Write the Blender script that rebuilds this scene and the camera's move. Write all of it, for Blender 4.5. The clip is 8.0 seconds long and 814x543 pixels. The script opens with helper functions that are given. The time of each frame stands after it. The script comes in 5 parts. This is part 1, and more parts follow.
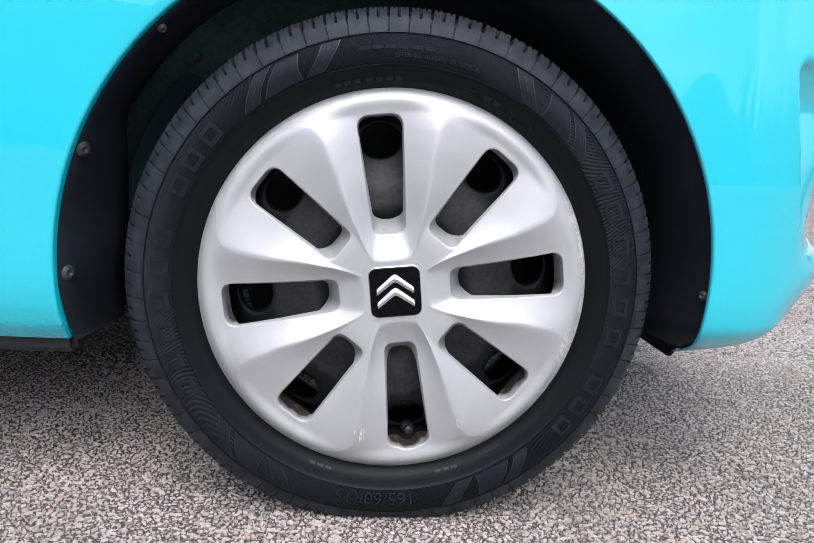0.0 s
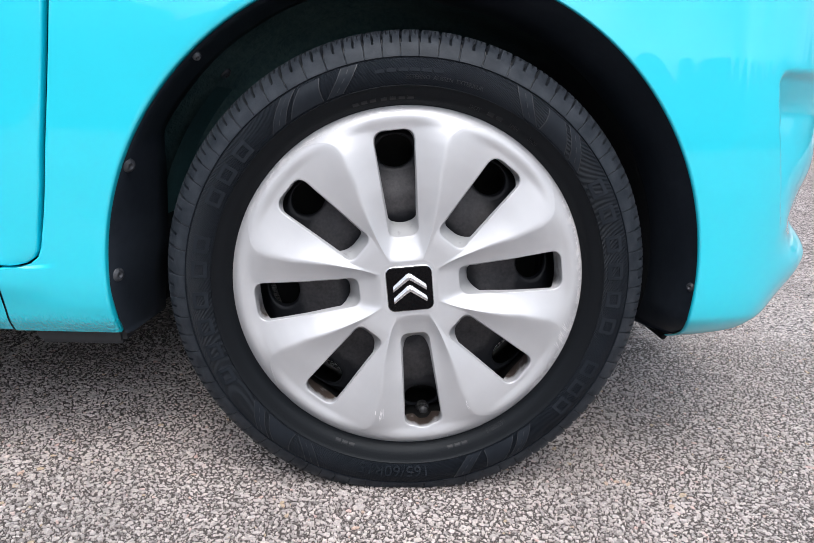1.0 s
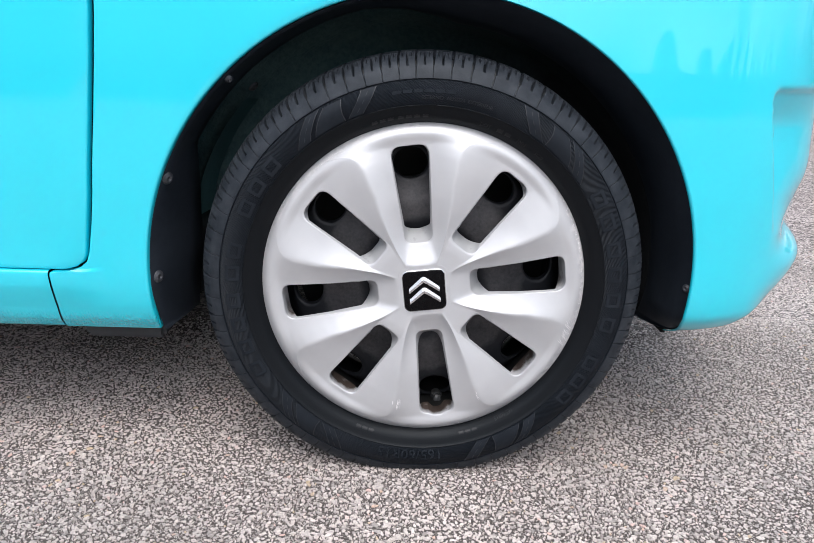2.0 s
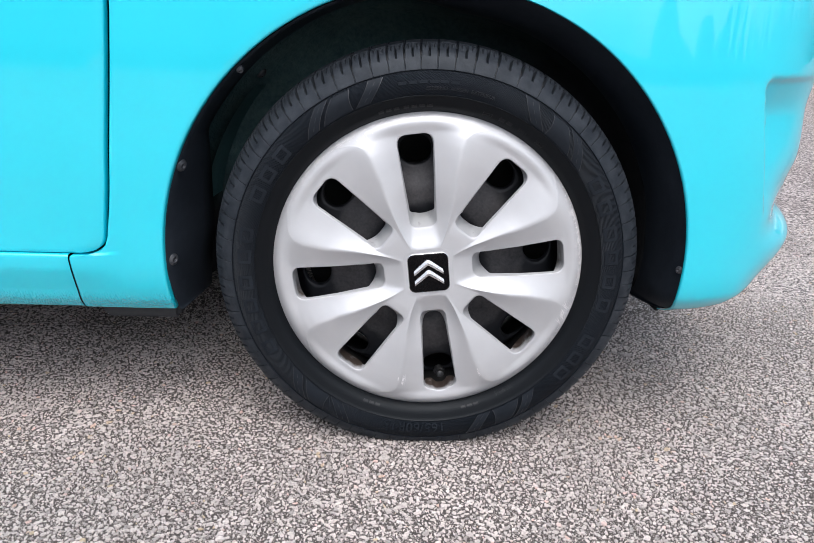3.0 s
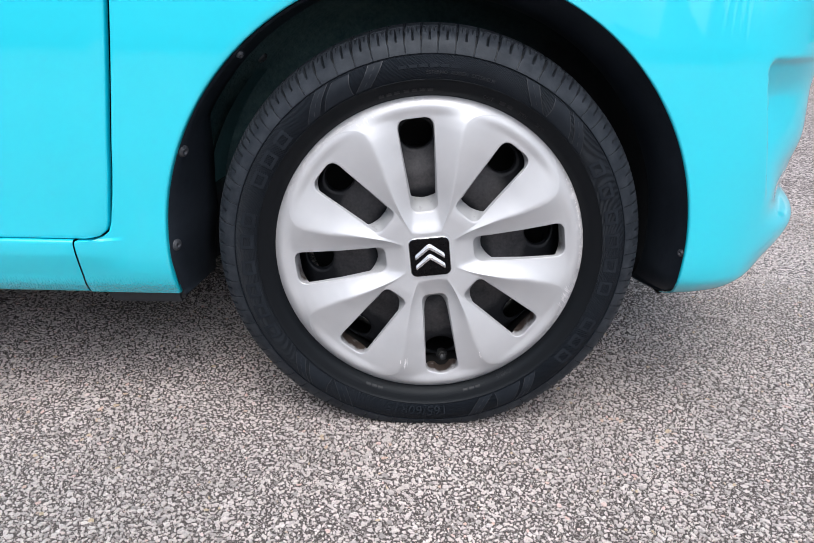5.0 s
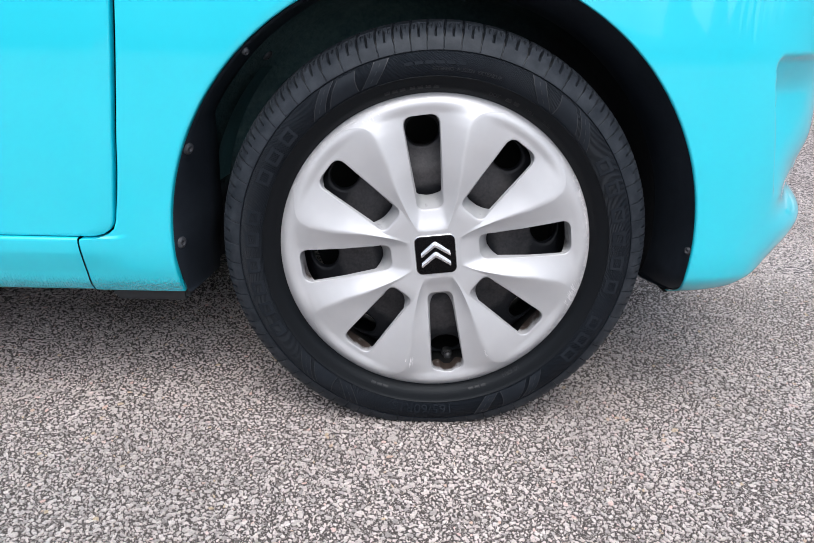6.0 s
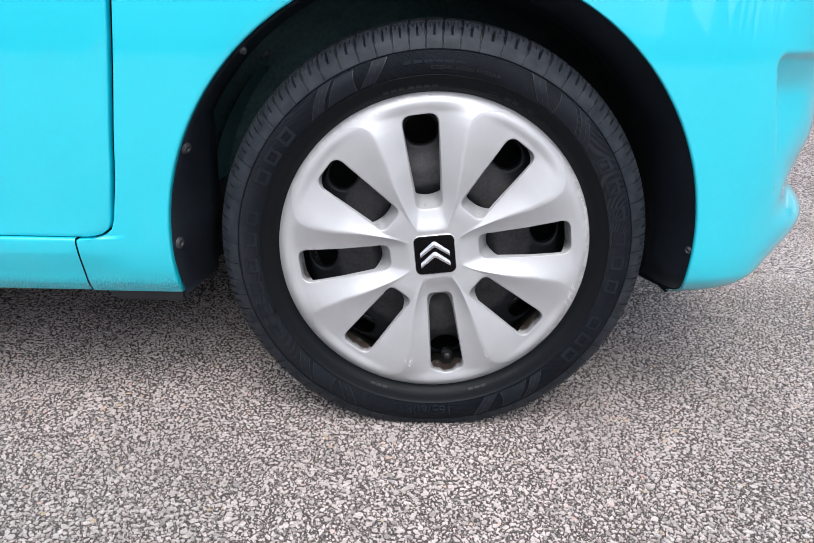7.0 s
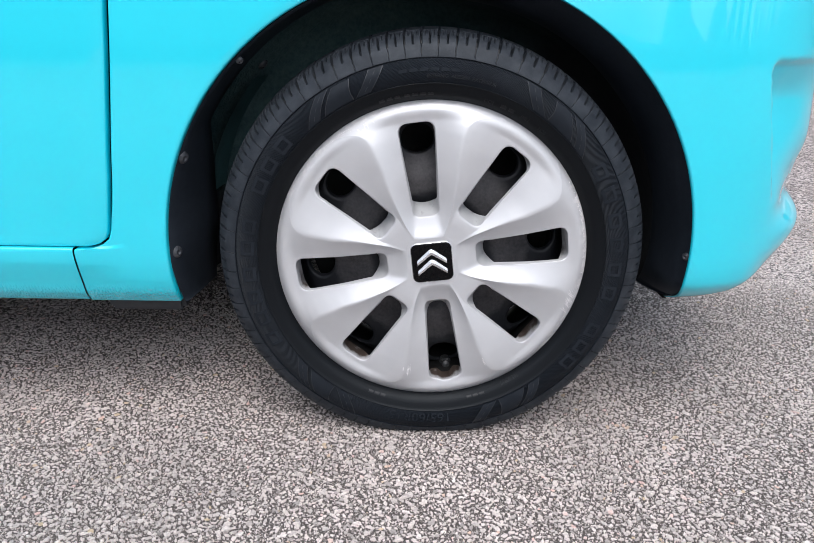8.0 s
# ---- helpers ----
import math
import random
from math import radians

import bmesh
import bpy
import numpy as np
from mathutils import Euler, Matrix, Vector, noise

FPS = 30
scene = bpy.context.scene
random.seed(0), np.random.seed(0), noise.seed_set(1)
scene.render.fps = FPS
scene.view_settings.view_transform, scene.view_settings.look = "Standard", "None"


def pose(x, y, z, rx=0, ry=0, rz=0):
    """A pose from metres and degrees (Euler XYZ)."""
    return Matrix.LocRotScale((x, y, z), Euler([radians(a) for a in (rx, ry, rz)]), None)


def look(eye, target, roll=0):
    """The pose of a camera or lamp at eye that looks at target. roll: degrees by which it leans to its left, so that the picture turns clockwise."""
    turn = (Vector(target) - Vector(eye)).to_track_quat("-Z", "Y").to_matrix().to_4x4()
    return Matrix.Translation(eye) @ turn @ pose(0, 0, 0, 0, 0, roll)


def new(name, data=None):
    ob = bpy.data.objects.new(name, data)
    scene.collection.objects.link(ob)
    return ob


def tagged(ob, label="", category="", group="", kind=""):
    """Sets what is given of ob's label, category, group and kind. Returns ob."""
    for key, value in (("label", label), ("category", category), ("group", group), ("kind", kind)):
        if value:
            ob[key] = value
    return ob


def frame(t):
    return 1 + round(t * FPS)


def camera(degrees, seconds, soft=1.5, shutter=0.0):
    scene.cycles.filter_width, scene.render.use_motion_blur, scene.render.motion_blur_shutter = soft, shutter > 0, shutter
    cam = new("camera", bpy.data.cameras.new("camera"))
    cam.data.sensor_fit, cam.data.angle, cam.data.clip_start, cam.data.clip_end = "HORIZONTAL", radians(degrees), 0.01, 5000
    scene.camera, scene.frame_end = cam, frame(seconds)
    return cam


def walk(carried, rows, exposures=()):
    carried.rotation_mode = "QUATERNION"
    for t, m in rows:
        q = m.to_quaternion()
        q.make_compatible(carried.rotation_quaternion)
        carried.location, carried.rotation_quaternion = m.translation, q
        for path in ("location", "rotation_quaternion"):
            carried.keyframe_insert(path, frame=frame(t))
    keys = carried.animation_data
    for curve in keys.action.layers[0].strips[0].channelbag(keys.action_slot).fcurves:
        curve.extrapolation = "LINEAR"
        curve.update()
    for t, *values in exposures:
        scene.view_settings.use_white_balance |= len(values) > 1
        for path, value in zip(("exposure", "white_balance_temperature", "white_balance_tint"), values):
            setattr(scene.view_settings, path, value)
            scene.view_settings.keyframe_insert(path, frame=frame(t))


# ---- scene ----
cam = camera(61.19, 8.0, soft=0.65)
ROWS = [
    (0.0, -0.0429, -0.7106, 0.4495, -3.635, -12.121, -3.303),
    (0.5, -0.0441, -0.7457, 0.4778, -3.209, -13.572, -2.858),
    (1.0, -0.0462, -0.7821, 0.5037, -2.468, -14.936, -2.265),
    (2.3, -0.0488, -0.8565, 0.5837, -0.874, -18.493, -1.978),
    (2.5, -0.0527, -0.8670, 0.5919, -0.899, -18.950, -1.945),
    (3.0, -0.0580, -0.8685, 0.5967, -1.163, -20.322, -1.964),
    (3.5, -0.0536, -0.8691, 0.5952, -1.130, -21.305, -1.865),
    (4.0, -0.0490, -0.8703, 0.5991, -0.894, -21.699, -1.750),
    (4.5, -0.0483, -0.8723, 0.6009, -0.738, -21.803, -1.599),
    (6.0, -0.0537, -0.8700, 0.5958, -0.449, -21.749, -1.448),
    (6.5, -0.0553, -0.8656, 0.5919, -0.435, -21.828, -1.449),
    (7.0, -0.0511, -0.8661, 0.5928, -0.405, -21.661, -1.336),
    (7.5, -0.0477, -0.8661, 0.5926, -0.417, -21.306, -1.144),
    (8.0, -0.0459, -0.8665, 0.5928, -0.438, -20.997, -0.992),
]
walk(cam, [(t, pose(x, y, z, 90 + pitch, roll, yaw)) for t, x, y, z, yaw, pitch, roll in ROWS],
     exposures=[(0.0, 0.68, 6080, 10), (2.5, 0.74, 6150, 10), (3.5, 0.65, 6080, 10), (8.0, 0.65, 6080, 10)])

# ---- light: bright overcast day ----
SUN_EL, SUN_AZ = 60, 178          # degrees; azimuth clockwise from +y
world = bpy.data.worlds.new("overcast_sky")
scene.world = world
world.use_nodes = True
wt = world.node_tree
wt.nodes.clear()
sky = wt.nodes.new("ShaderNodeTexSky")
sky.sky_type = 'NISHITA'
sky.sun_disc = False
sky.sun_elevation, sky.sun_rotation = radians(SUN_EL), radians(SUN_AZ)
sky.air_density, sky.dust_density, sky.ozone_density = 1.0, 6.0, 1.0
grey = wt.nodes.new("ShaderNodeHueSaturation")   # cloud cover takes most of the blue out
grey.inputs["Saturation"].default_value = 0.66
bg = wt.nodes.new("ShaderNodeBackground")
bg.inputs["Strength"].default_value = 0.15
wo = wt.nodes.new("ShaderNodeOutputWorld")
wt.links.new(sky.outputs[0], grey.inputs["Color"])
# broken cloud: the whole dome a little lighter and darker
dome_co = wt.nodes.new("ShaderNodeTexCoord")
cloud = wt.nodes.new("ShaderNodeTexNoise")
cloud.inputs["Scale"].default_value, cloud.inputs["Detail"].default_value = 3.4, 8.0
cloud_tone = wt.nodes.new("ShaderNodeMapRange")
cloud_tone.inputs[1].default_value, cloud_tone.inputs[2].default_value = 0.38, 0.64
cloud_tone.inputs[3].default_value, cloud_tone.inputs[4].default_value = 0.55, 1.60
clouds = wt.nodes.new("ShaderNodeMixRGB")
clouds.blend_type = 'MULTIPLY'
clouds.inputs[0].default_value = 1.0
wt.links.new(dome_co.outputs["Generated"], cloud.inputs["Vector"])
wt.links.new(cloud.outputs[0], cloud_tone.inputs[0])
wt.links.new(grey.outputs[0], clouds.inputs[1])
wt.links.new(cloud_tone.outputs[0], clouds.inputs[2])
wt.links.new(clouds.outputs[0], bg.inputs["Color"])
wt.links.new(bg.outputs[0], wo.inputs["Surface"])
sun_data = bpy.data.lights.new("sun", 'SUN')
sun_data.energy, sun_data.angle, sun_data.color = 0.65, radians(60), (0.97, 0.985, 1.0)
sun = new("sun", sun_data)
az, el = radians(SUN_AZ), radians(SUN_EL)
sun.matrix_world = look((6 * math.sin(az) * math.cos(el), 6 * math.cos(az) * math.cos(el), 6 * math.sin(el)), (0, 0, 0))


# ---- materials ----
def mat(name):
    m = bpy.data.materials.new(name)
    m.use_nodes = True
    t = m.node_tree
    b = t.nodes["Principled BSDF"]

    def node(kind, **sets):
        n = t.nodes.new(kind)
        for k, v in sets.items():
            if k in n.inputs:
                n.inputs[k].default_value = v
        return n
    return m, t, b, node


def ramp(t, lo, hi, c0, c1):
    r = t.nodes.new("ShaderNodeValToRGB")
    r.color_ramp.elements[0].position, r.color_ramp.elements[1].position = lo, hi
    r.color_ramp.elements[0].color, r.color_ramp.elements[1].color = (*c0, 1), (*c1, 1)
    return r


def noise_node(t, coord, scale, detail=3.0, rough=0.55):
    n = t.nodes.new("ShaderNodeTexNoise")
    n.inputs["Scale"].default_value, n.inputs["Detail"].default_value, n.inputs["Roughness"].default_value = scale, detail, rough
    t.links.new(coord, n.inputs["Vector"])
    return n


def math_node(t, op, a, b=None, c=None):
    n = t.nodes.new("ShaderNodeMath")
    n.operation = op
    for i, v in enumerate((a, b, c)):
        if v is None:
            continue
        if isinstance(v, (int, float)):
            n.inputs[i].default_value = v
        else:
            t.links.new(v, n.inputs[i])
    return n.outputs[0]


def mix_col(t, fac, a, b):
    n = t.nodes.new("ShaderNodeMix")
    n.data_type = 'RGBA'
    for i, v in ((0, fac), (6, a), (7, b)):
        if isinstance(v, (int, float)):
            n.inputs[i].default_value = v
        elif isinstance(v, tuple):
            n.inputs[i].default_value = (*v, 1)
        else:
            t.links.new(v, n.inputs[i])
    return n.outputs[2]


def bump(t, b, height, strength=0.3, distance=0.001, chain=None):
    n = t.nodes.new("ShaderNodeBump")
    n.inputs["Strength"].default_value, n.inputs["Distance"].default_value = strength, distance
    t.links.new(height, n.inputs["Height"])
    if chain is not None:
        t.links.new(chain, n.inputs["Normal"])
    t.links.new(n.outputs[0], b.inputs["Normal"])
    return n


def speckled(name, c0, c1, scale, rough, metal=0.0, bump_s=0.2, bump_d=0.0005, fine=None, coat=0.0, spec=0.5, tint=None):
    """A material of two tones broken up by coarse and fine noise, with a fine relief."""
    m, t, b, node = mat(name)
    co = t.nodes.new("ShaderNodeTexCoord").outputs["Object"]
    n1 = noise_node(t, co, scale, 5)
    n2 = noise_node(t, co, fine or scale * 9, 3)
    both = math_node(t, 'ADD', math_node(t, 'MULTIPLY', n1.outputs[0], 0.65), math_node(t, 'MULTIPLY', n2.outputs[0], 0.35))
    r = ramp(t, 0.36, 0.66, c0, c1)
    t.links.new(both, r.inputs[0])
    t.links.new(r.outputs[0], b.inputs["Base Color"])
    rr = t.nodes.new("ShaderNodeMapRange")
    rr.inputs[3].default_value, rr.inputs[4].default_value = rough - 0.08, rough + 0.1
    t.links.new(n1.outputs[0], rr.inputs[0])
    t.links.new(rr.outputs[0], b.inputs["Roughness"])
    b.inputs["Metallic"].default_value = metal
    b.inputs["Specular IOR Level"].default_value = spec
    if tint:
        b.inputs["Specular Tint"].default_value = (*tint, 1)
    if coat:
        b.inputs["Coat Weight"].default_value, b.inputs["Coat Roughness"].default_value = coat, 0.05
    bump(t, b, n2.outputs[0], bump_s, bump_d)
    return m


def paint_material():
    """Cyan car lacquer, smooth, with a pebbled stone-guard finish along the lower edge."""
    m, t, b, node = mat("cyan_lacquer")
    geo = t.nodes.new("ShaderNodeNewGeometry").outputs["Position"]
    sep = t.nodes.new("ShaderNodeSeparateXYZ")
    t.links.new(geo, sep.inputs[0])
    n1 = noise_node(t, geo, 5, 4)
    r = ramp(t, 0.35, 0.68, (0.018, 0.580, 0.715), (0.024, 0.610, 0.745))
    t.links.new(n1.outputs[0], r.inputs[0])
    t.links.new(r.outputs[0], b.inputs["Base Color"])
    b.inputs["Roughness"].default_value = 0.38
    b.inputs["Coat Weight"].default_value, b.inputs["Coat Roughness"].default_value, b.inputs["Coat IOR"].default_value = 1.0, 0.025, 1.68
    orange = noise_node(t, geo, 160, 2)
    first = bump(t, b, orange.outputs[0], 0.02, 0.0003)
    peb = t.nodes.new("ShaderNodeTexVoronoi")
    peb.feature = 'SMOOTH_F1'
    peb.inputs["Scale"].default_value = 400
    squash = t.nodes.new("ShaderNodeVectorMath")
    squash.operation = 'MULTIPLY'
    squash.inputs[1].default_value = (1.0, 0.55, 0.55)
    t.links.new(geo, squash.inputs[0])
    t.links.new(squash.outputs[0], peb.inputs["Vector"])
    band = t.nodes.new("ShaderNodeMapRange")
    band.inputs[1].default_value, band.inputs[2].default_value = 0.236, 0.218
    wob = math_node(t, 'ADD', sep.outputs[2], math_node(t, 'MULTIPLY', n1.outputs[0], 0.008))
    side = math_node(t, 'LESS_THAN', sep.outputs[0], 0.0)
    t.links.new(wob, band.inputs[0])
    height = math_node(t, 'MULTIPLY', math_node(t, 'MULTIPLY', math_node(t, 'SUBTRACT', 1.0, peb.outputs[0]), band.outputs[0]), side)
    second = bump(t, b, height, 1.0, 0.0024, first.outputs[0])
    t.links.new(second.outputs[0], b.inputs["Coat Normal"])
    return m


def tyre_material():
    """Black rubber; the sidewall's middle band is finely ribbed."""
    m, t, b, node = mat("tyre_rubber")
    co = t.nodes.new("ShaderNodeTexCoord").outputs["Object"]
    sep = t.nodes.new("ShaderNodeSeparateXYZ")
    t.links.new(co, sep.inputs[0])
    ang = math_node(t, 'ARCTAN2', sep.outputs[2], sep.outputs[0])
    rad = math_node(t, 'SQRT', math_node(t, 'ADD', math_node(t, 'MULTIPLY', sep.outputs[0], sep.outputs[0]), math_node(t, 'MULTIPLY', sep.outputs[2], sep.outputs[2])))
    # ribs lean against the radius
    ribs = math_node(t, 'SINE', math_node(t, 'ADD', math_node(t, 'MULTIPLY', ang, 940.0), math_node(t, 'MULTIPLY', rad, 2200.0)))
    inner = math_node(t, 'GREATER_THAN', rad, 0.2335)
    outer = math_node(t, 'LESS_THAN', rad, 0.2625)
    face = math_node(t, 'LESS_THAN', sep.outputs[1], 0.03)
    band = math_node(t, 'MULTIPLY', math_node(t, 'MULTIPLY', inner, outer), face)
    n1 = noise_node(t, co, 14, 5)
    n2 = noise_node(t, co, 420, 3)
    r = ramp(t, 0.3, 0.75, (0.0060, 0.0080, 0.0112), (0.0115, 0.0145, 0.0195))
    t.links.new(n1.outputs[0], r.inputs[0])
    # the shoulder blocks are rubbed grey
    worn = t.nodes.new("ShaderNodeMapRange")
    worn.inputs[1].default_value, worn.inputs[2].default_value = 0.2632, 0.2660
    t.links.new(rad, worn.inputs[0])
    grey_rub = ramp(t, 0.35, 0.7, (0.0125, 0.0155, 0.0200), (0.0330, 0.0380, 0.0450))
    t.links.new(noise_node(t, co, 60, 5, 0.65).outputs[0], grey_rub.inputs[0])
    bead = t.nodes.new("ShaderNodeMapRange")      # the smooth band next to the rim is darker
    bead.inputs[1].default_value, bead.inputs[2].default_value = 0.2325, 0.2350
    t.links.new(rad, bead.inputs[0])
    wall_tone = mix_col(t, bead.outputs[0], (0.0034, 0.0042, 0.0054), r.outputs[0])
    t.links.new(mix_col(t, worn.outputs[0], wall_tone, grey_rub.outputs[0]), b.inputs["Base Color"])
    rr = t.nodes.new("ShaderNodeMapRange")
    rr.inputs[3].default_value, rr.inputs[4].default_value = 0.42, 0.58
    t.links.new(n1.outputs[0], rr.inputs[0])
    t.links.new(rr.outputs[0], b.inputs["Roughness"])
    h = math_node(t, 'ADD', math_node(t, 'MULTIPLY', math_node(t, 'MULTIPLY', ribs, band), 0.5), math_node(t, 'MULTIPLY', n2.outputs[0], 0.3))
    b.inputs["Specular IOR Level"].default_value = 0.18
    b.inputs["Specular Tint"].default_value = (0.90, 0.96, 1.0, 1)
    bump(t, b, h, 1.0, 0.0009)
    return m


def cover_material():
    """Silver-lacquered plastic, chalky and scuffed in a few places along the rim."""
    m, t, b, node = mat("silver_plastic")
    co = t.nodes.new("ShaderNodeTexCoord").outputs["Object"]
    sep = t.nodes.new("ShaderNodeSeparateXYZ")
    t.links.new(co, sep.inputs[0])
    rad = math_node(t, 'SQRT', math_node(t, 'ADD', math_node(t, 'MULTIPLY', sep.outputs[0], sep.outputs[0]), math_node(t, 'MULTIPLY', sep.outputs[2], sep.outputs[2])))
    ang = math_node(t, 'ARCTAN2', sep.outputs[2], sep.outputs[0])
    n1 = noise_node(t, co, 18, 4)
    n2 = noise_node(t, co, 900, 2)
    tone = ramp(t, 0.3, 0.7, (0.470, 0.476, 0.486), (0.516, 0.521, 0.529))
    t.links.new(n1.outputs[0], tone.inputs[0])
    # scuffs: streaky noise kept to the outermost band, over two stretches of the rim
    wave = noise_node(t, co, 120, 6, 0.75)
    edge = t.nodes.new("ShaderNodeMapRange")
    edge.inputs[1].default_value, edge.inputs[2].default_value = 0.1985, 0.2075
    t.links.new(rad, edge.inputs[0])
    lower = math_node(t, 'LESS_THAN', math_node(t, 'ABSOLUTE', math_node(t, 'ADD', ang, 0.22)), 0.62)
    upper = math_node(t, 'LESS_THAN', math_node(t, 'ABSOLUTE', math_node(t, 'ADD', ang, -2.05)), 0.55)
    where = math_node(t, 'MULTIPLY', math_node(t, 'MAXIMUM', lower, math_node(t, 'MULTIPLY', upper, 0.4)), edge.outputs[0])
    sc = t.nodes.new("ShaderNodeMapRange")
    sc.inputs[1].default_value, sc.inputs[2].default_value = 0.52, 0.62
    t.links.new(math_node(t, 'ADD', wave.outputs[0], math_node(t, 'MULTIPLY', where, 0.09)), sc.inputs[0])
    scuff = math_node(t, 'MULTIPLY', sc.outputs[0], where)
    col = mix_col(t, scuff, tone.outputs[0], (0.66, 0.655, 0.65))
    t.links.new(col, b.inputs["Base Color"])
    b.inputs["Metallic"].default_value = 0.30
    t.links.new(math_node(t, 'ADD', math_node(t, 'MULTIPLY', scuff, 0.3), 0.42), b.inputs["Roughness"])
    b.inputs["Coat Weight"].default_value, b.inputs["Coat Roughness"].default_value = 0.15, 0.15
    first = bump(t, b, n2.outputs[0], 0.06, 0.0002)
    bump(t, b, scuff, 0.6, 0.0006, first.outputs[0])
    return m


def steel_material():
    """Black-painted steel under a ring of grey-brown brake dust with a ragged edge."""
    m, t, b, node = mat("dusty_black_steel")
    co = t.nodes.new("ShaderNodeTexCoord").outputs["Object"]
    sep = t.nodes.new("ShaderNodeSeparateXYZ")
    t.links.new(co, sep.inputs[0])
    rad = math_node(t, 'SQRT', math_node(t, 'ADD', math_node(t, 'MULTIPLY', sep.outputs[0], sep.outputs[0]), math_node(t, 'MULTIPLY', sep.outputs[2], sep.outputs[2])))
    n1 = noise_node(t, co, 38, 6, 0.65)
    n2 = noise_node(t, co, 260, 3)
    off = math_node(t, 'ABSOLUTE', math_node(t, 'SUBTRACT', rad, 0.112))
    ragged = math_node(t, 'ADD', off, math_node(t, 'MULTIPLY', math_node(t, 'SUBTRACT', n1.outputs[0], 0.5), 0.030))
    dust = t.nodes.new("ShaderNodeMapRange")
    dust.inputs[1].default_value, dust.inputs[2].default_value = 0.030, 0.021
    t.links.new(ragged, dust.inputs[0])
    grain = ramp(t, 0.3, 0.7, (0.026, 0.0255, 0.029), (0.090, 0.087, 0.089))
    t.links.new(math_node(t, 'ADD', math_node(t, 'MULTIPLY', n1.outputs[0], 0.6), math_node(t, 'MULTIPLY', n2.outputs[0], 0.4)), grain.inputs[0])
    t.links.new(mix_col(t, dust.outputs[0], (0.013, 0.0145, 0.018), grain.outputs[0]), b.inputs["Base Color"])
    b.inputs["Roughness"].default_value, b.inputs["Metallic"].default_value = 0.55, 0.2
    bump(t, b, n2.outputs[0], 0.3, 0.0006)
    return m


def dusty_material():
    """Liner felt: grey-green road dust at the rear of the arch, thinning out to bare black towards the front."""
    m, t, b, node = mat("dusty_liner_felt")
    co = t.nodes.new("ShaderNodeTexCoord").outputs["Object"]
    sep = t.nodes.new("ShaderNodeSeparateXYZ")
    t.links.new(co, sep.inputs[0])
    n1 = noise_node(t, co, 9, 6, 0.65)
    n2 = noise_node(t, co, 150, 3)
    dust = ramp(t, 0.32, 0.70, (0.018, 0.060, 0.068), (0.120, 0.195, 0.195))
    t.links.new(math_node(t, 'ADD', math_node(t, 'MULTIPLY', n1.outputs[0], 0.65), math_node(t, 'MULTIPLY', n2.outputs[0], 0.35)), dust.inputs[0])
    bare = t.nodes.new("ShaderNodeMapRange")
    bare.inputs[1].default_value, bare.inputs[2].default_value = -0.06, 0.20
    t.links.new(math_node(t, 'ADD', sep.outputs[0], math_node(t, 'MULTIPLY', math_node(t, 'SUBTRACT', n1.outputs[0], 0.5), 0.25)), bare.inputs[0])
    foot = t.nodes.new("ShaderNodeMapRange")
    foot.inputs[1].default_value, foot.inputs[2].default_value = 0.38, 0.29
    t.links.new(sep.outputs[2], foot.inputs[0])
    t.links.new(mix_col(t, math_node(t, 'MAXIMUM', bare.outputs[0], foot.outputs[0]), dust.outputs[0], (0.014, 0.016, 0.018)), b.inputs["Base Color"])
    b.inputs["Roughness"].default_value, b.inputs["Specular IOR Level"].default_value = 0.85, 0.2
    bump(t, b, n2.outputs[0], 0.6, 0.002)
    return m


